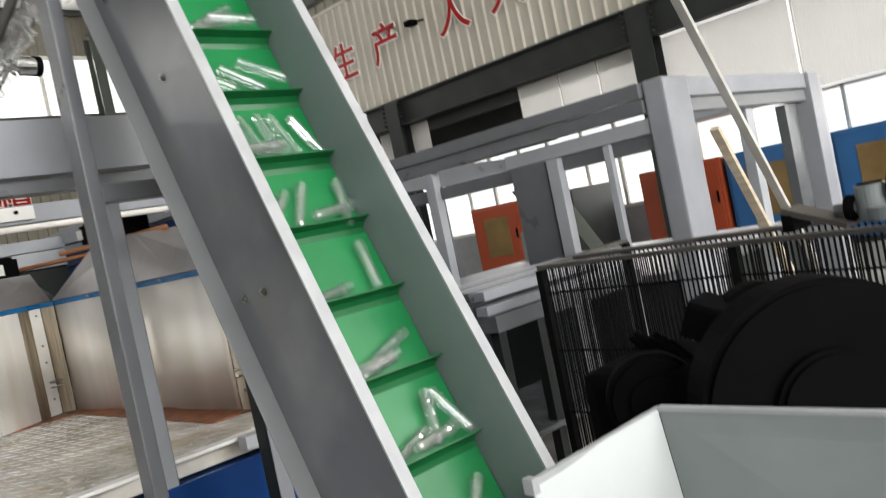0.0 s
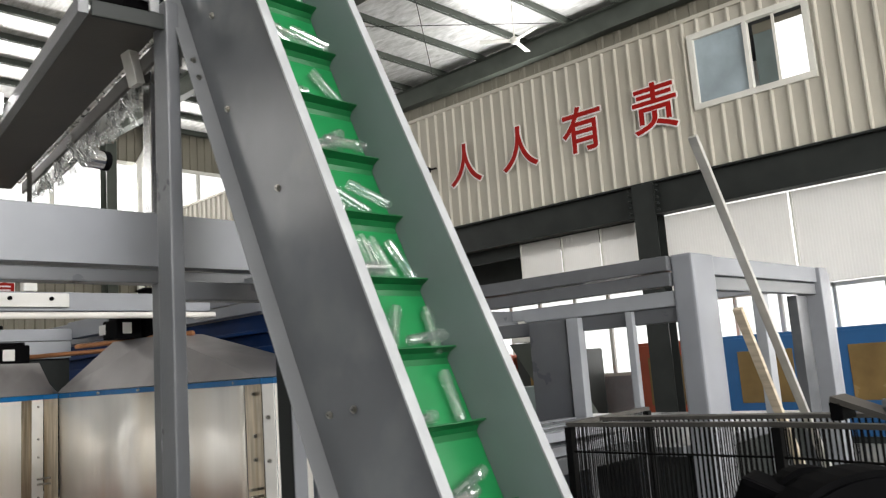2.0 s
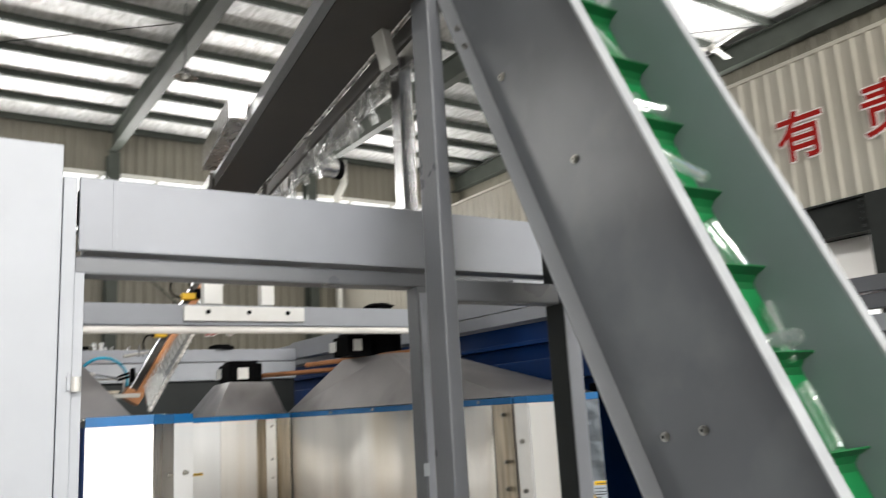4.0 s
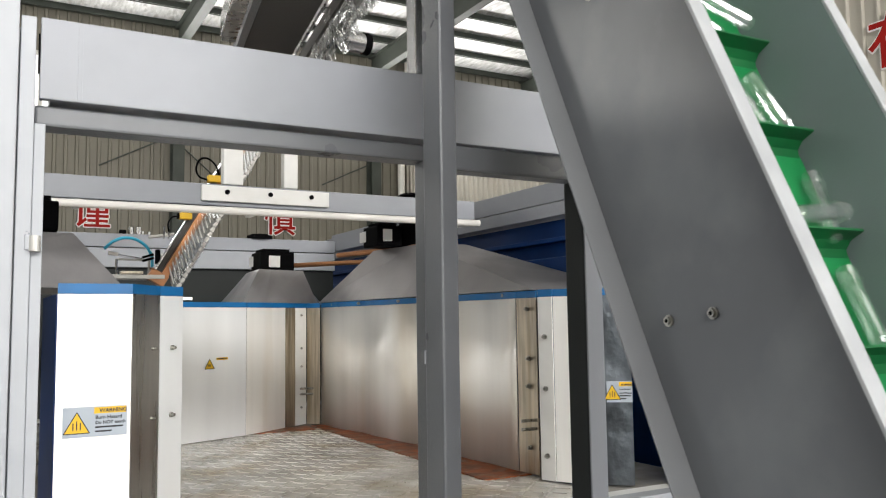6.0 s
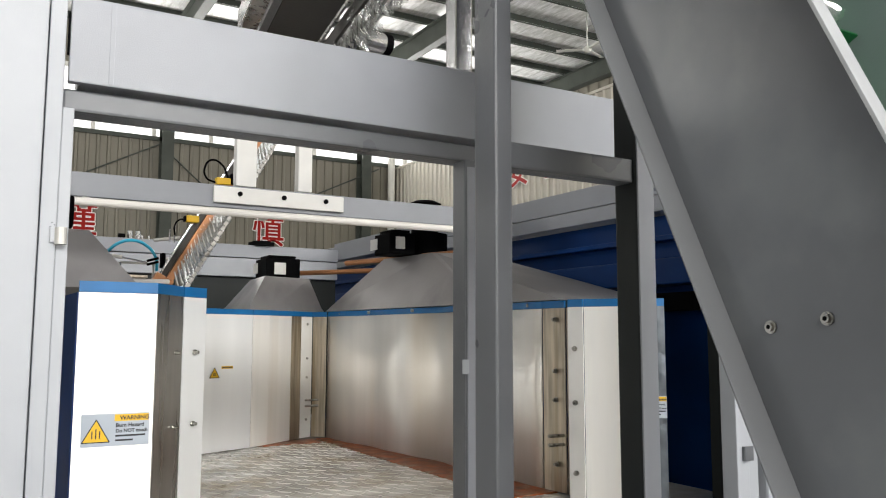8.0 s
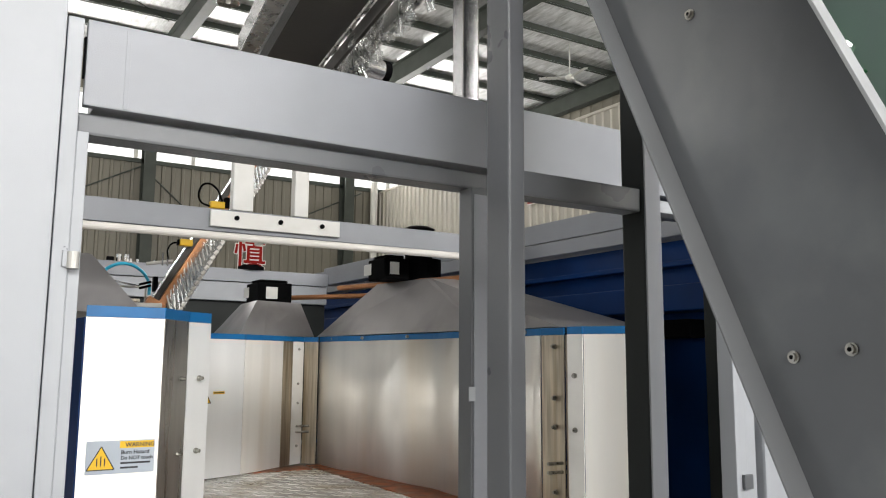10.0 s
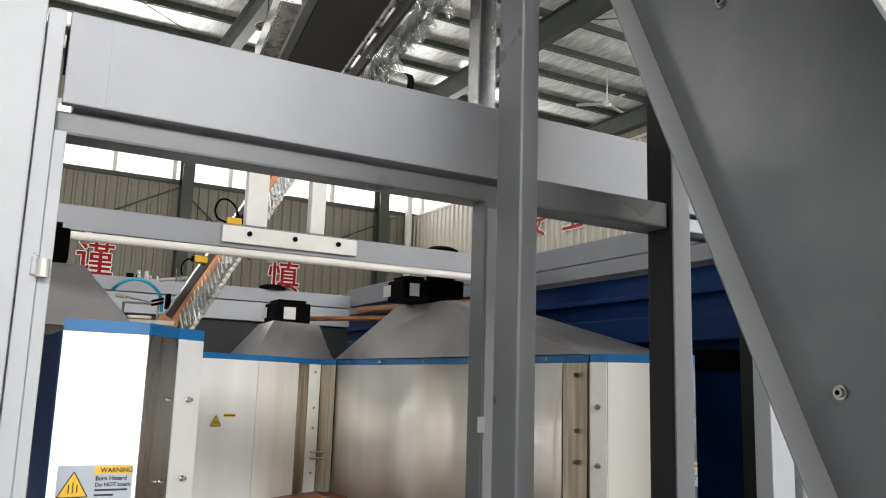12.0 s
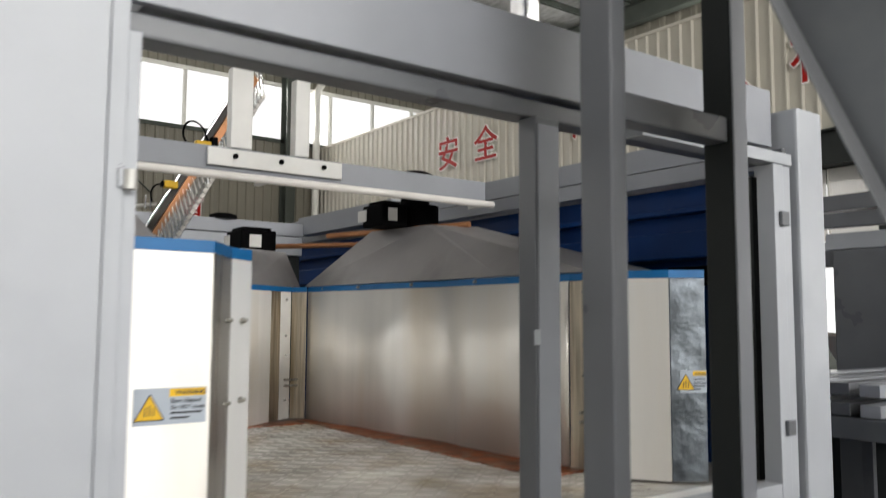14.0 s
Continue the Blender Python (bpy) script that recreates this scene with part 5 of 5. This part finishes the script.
part("motor", rod_bm((3.05, 0.70, 1.31), (3.05, 0.995, 1.31), 0.06, 20), black, gb)

# ---------------------------------------------------------------- second machine frame
fr = thing("second_machine", "unfinished grey machine frame of the same type", "machine", (5.7, 4, 0))
tube("corner_post", (4.585, 2.61, 0), (4.905, 2.76, 2.13), beam_paint, fr, 0.018, "thick pale corner post")
tube("front_beam", (4.90, 2.64, 2.0), (6.9, 2.76, 2.125), beam_paint, fr, 0.006)
# lower beam toned darker for the shade it lies in
tube("front_beam", (4.90, 2.66, 1.90), (6.9, 2.74, 1.99), mid_tone, fr, 0.006)
tube("corner_post", (6.90, 2.61, 0), (7.10, 2.82, 2.125), beam_paint, fr, 0.01)
tube("corner_post", (7.12, 2.65, 0), (7.26, 2.82, 2.09), light_paint, fr, 0.01)
tube("inner_post", (6.55, 2.70, 0), (6.78, 2.78, 1.89), dark_paint, fr)
tube("inner_post", (5.85, 2.70, 0), (5.97, 2.78, 1.89), light_paint, fr)
tube("side_beam", (4.54, 2.765, 2.03), (4.66, 6.2, 2.125), mid_paint, fr, 0.006)
tube("side_beam", (4.56, 2.765, 1.93), (4.64, 6.2, 2.02), mid_paint, fr, 0.006)
tube("inner_beam", (4.60, 2.765, 1.80), (4.70, 4.0, 1.90), light_paint, fr, 0.006)
tube("lower_beam", (4.62, 2.765, 1.70), (4.72, 6.2, 1.80), mid_paint, fr, 0.006)
tube("side_post", (4.58, 3.62, 0), (4.66, 3.95, 1.795), mid_paint, fr, 0.01)
tube("side_post", (4.56, 3.50, 0), (4.64, 3.60, 1.795), light_paint, fr, 0.006)
tube("side_post", (4.56, 4.75, 0), (4.64, 4.85, 1.92), light_paint, fr, 0.006)
tube("thin_post", (4.58, 3.08, 0), (4.63, 3.13, 1.795), light_paint, fr, 0.004)
tube("rear_beam", (4.68, 6.1, 1.9), (7.2, 6.2, 2.1), mid_paint, fr, 0.006)
tube("side_beam", (7.1, 2.85, 1.98), (7.2, 6.1, 2.1), light_paint, fr, 0.006)
tube("rear_post", (5.9, 6.1, 0), (6.0, 6.2, 1.9), dark_paint, fr)
tube("table", (4.5, 2.775, 0.86), (7.2, 6.1, 0.92), mid_paint, fr, 0.006, "grey bare table edge")
tube("base", (4.62, 2.79, 0.12), (7.08, 6.05, 0.85), dark_beam, fr, 0.01)

# long timber and aluminium bars leaning in the corner of the frame
for nm, a, b, r, mat, lab in (("leaning_bar", (6.30, 2.40, 0.0), (4.36, 2.40, 2.80), 0.028, bar_metal, "long pale aluminium bar leaning on the frame"),
                              ("leaning_plank", (5.96, 2.45, 0.0), (4.81, 2.45, 1.75), 0.03, wood, "pale timber plank leaning on the frame")):
    d = Vector(b) - Vector(a)
    lb = thing(nm, lab, "bar", a, "leaning bars")
    part("bar", box_bm((-r, -r * 0.6, 0), (r, r * 0.6, d.length), 0.004, Matrix.Translation(a) @ d.to_track_quat("Z", "Y").to_matrix().to_4x4()), mat, lb)

# workbench parts between the conveyor and the frame
sh = thing("steel_rack", "low grey steel rack with stacked profiles", "rack", (3.6, 3.2, 0))
for z in (0.99, 1.07):
    for k in range(5):
        part("profile", box_bm((3.0 + k * 0.02, 2.95 + k * 0.13, z), (4.4, 3.03 + k * 0.13, z + 0.05), 0.004), beam_paint if (k + int(z * 100)) % 2 else mid_paint, sh)
part("deck", box_bm((3.0, 2.9, 0.90), (4.4, 3.7, 0.985), 0.004), dark_paint, sh)
for x in (3.03, 3.35, 3.7, 4.3):
    for y in (2.93, 3.62):
        part("leg", box_bm((x, y, 0), (x + 0.06, y + 0.06, 0.899), 0.004), dark_beam if x < 3.6 else mid_paint, sh)
part("shelf", box_bm((3.0, 2.9, 0.3), (4.4, 3.7, 0.33), 0.004), dark_paint, sh)

# ---------------------------------------------------------------- coloured machines along the side wall


def door_machine(y0, y1, paint, x0=12.5, x1=14.1, h=1.69):
    mc = thing("coloured_machine", "painted machine cabinet with an amber door window", "machine", (x0, (y0 + y1) / 2, 0), "machines in the annex")
    part("cabinet", box_bm((x0, y0, 0.1), (x1, y1, h), 0.03), paint, mc)
    n = max(1, round((y1 - y0) / 1.3))
    w = (y1 - y0) / n
    for i in range(n):
        a = y0 + i * w + 0.06
        d = part("door", box_bm((x0 - 0.03, a, 0.3), (x0 - 0.002, a + w - 0.12, h - 0.05), 0.015), paint, mc)
        part("door_window", box_bm((x0 - 0.04, a + 0.26, 0.62), (x0 - 0.028, a + w - 0.40, h - 0.26), 0.006), ochre, d, "amber door window")
        part("handle", box_bm((x0 - 0.06, a + 0.04, 0.95), (x0 - 0.03, a + 0.07, 1.15), 0.004), black, d)
    part("plinth", box_bm((x0 + 0.05, y0 + 0.05, 0), (x1 - 0.05, y1 - 0.05, 0.1)), dark_beam, mc)


door_machine(10.65, 11.97, orange)
door_machine(9.4, 10.5, dark_beam, 12.65)
door_machine(6.27, 7.8, orange)
door_machine(4.67, 6.2, sky_blue)
door_machine(0.64, 4.53, sky_blue)
hs = thing("grey_hoist", "dark green-grey elevator machine standing far off", "machine", (8, 6.2, 0))
part("arm", quad_bm(((8.0, 6.9, 1.75), (8.0, 6.4, 1.75), (8.0, 5.7, 0.6), (8.0, 6.1, 0.6)), 0.3), green_steel, hs)
part("body", box_bm((8.0, 6.3, 0), (8.4, 6.9, 1.2), 0.02), inner_panel, hs)
part("head", box_bm((8.0, 6.35, 1.76), (8.3, 6.85, 2.15), 0.02), frame_white, hs)

# small dome camera on the side wall
dc = thing("wall_camera", "small black camera on the sheet wall", "camera", (WX - 0.1, 11.75, 5.75))
part("arm", rod_bm((WX, 11.7, 5.72), (WX - 0.25, 11.75, 5.66), 0.02, 8), black, dc)
part("body", box_bm((WX - 0.45, 11.65, 5.58), (WX - 0.22, 11.85, 5.70), 0.03), black, dc)
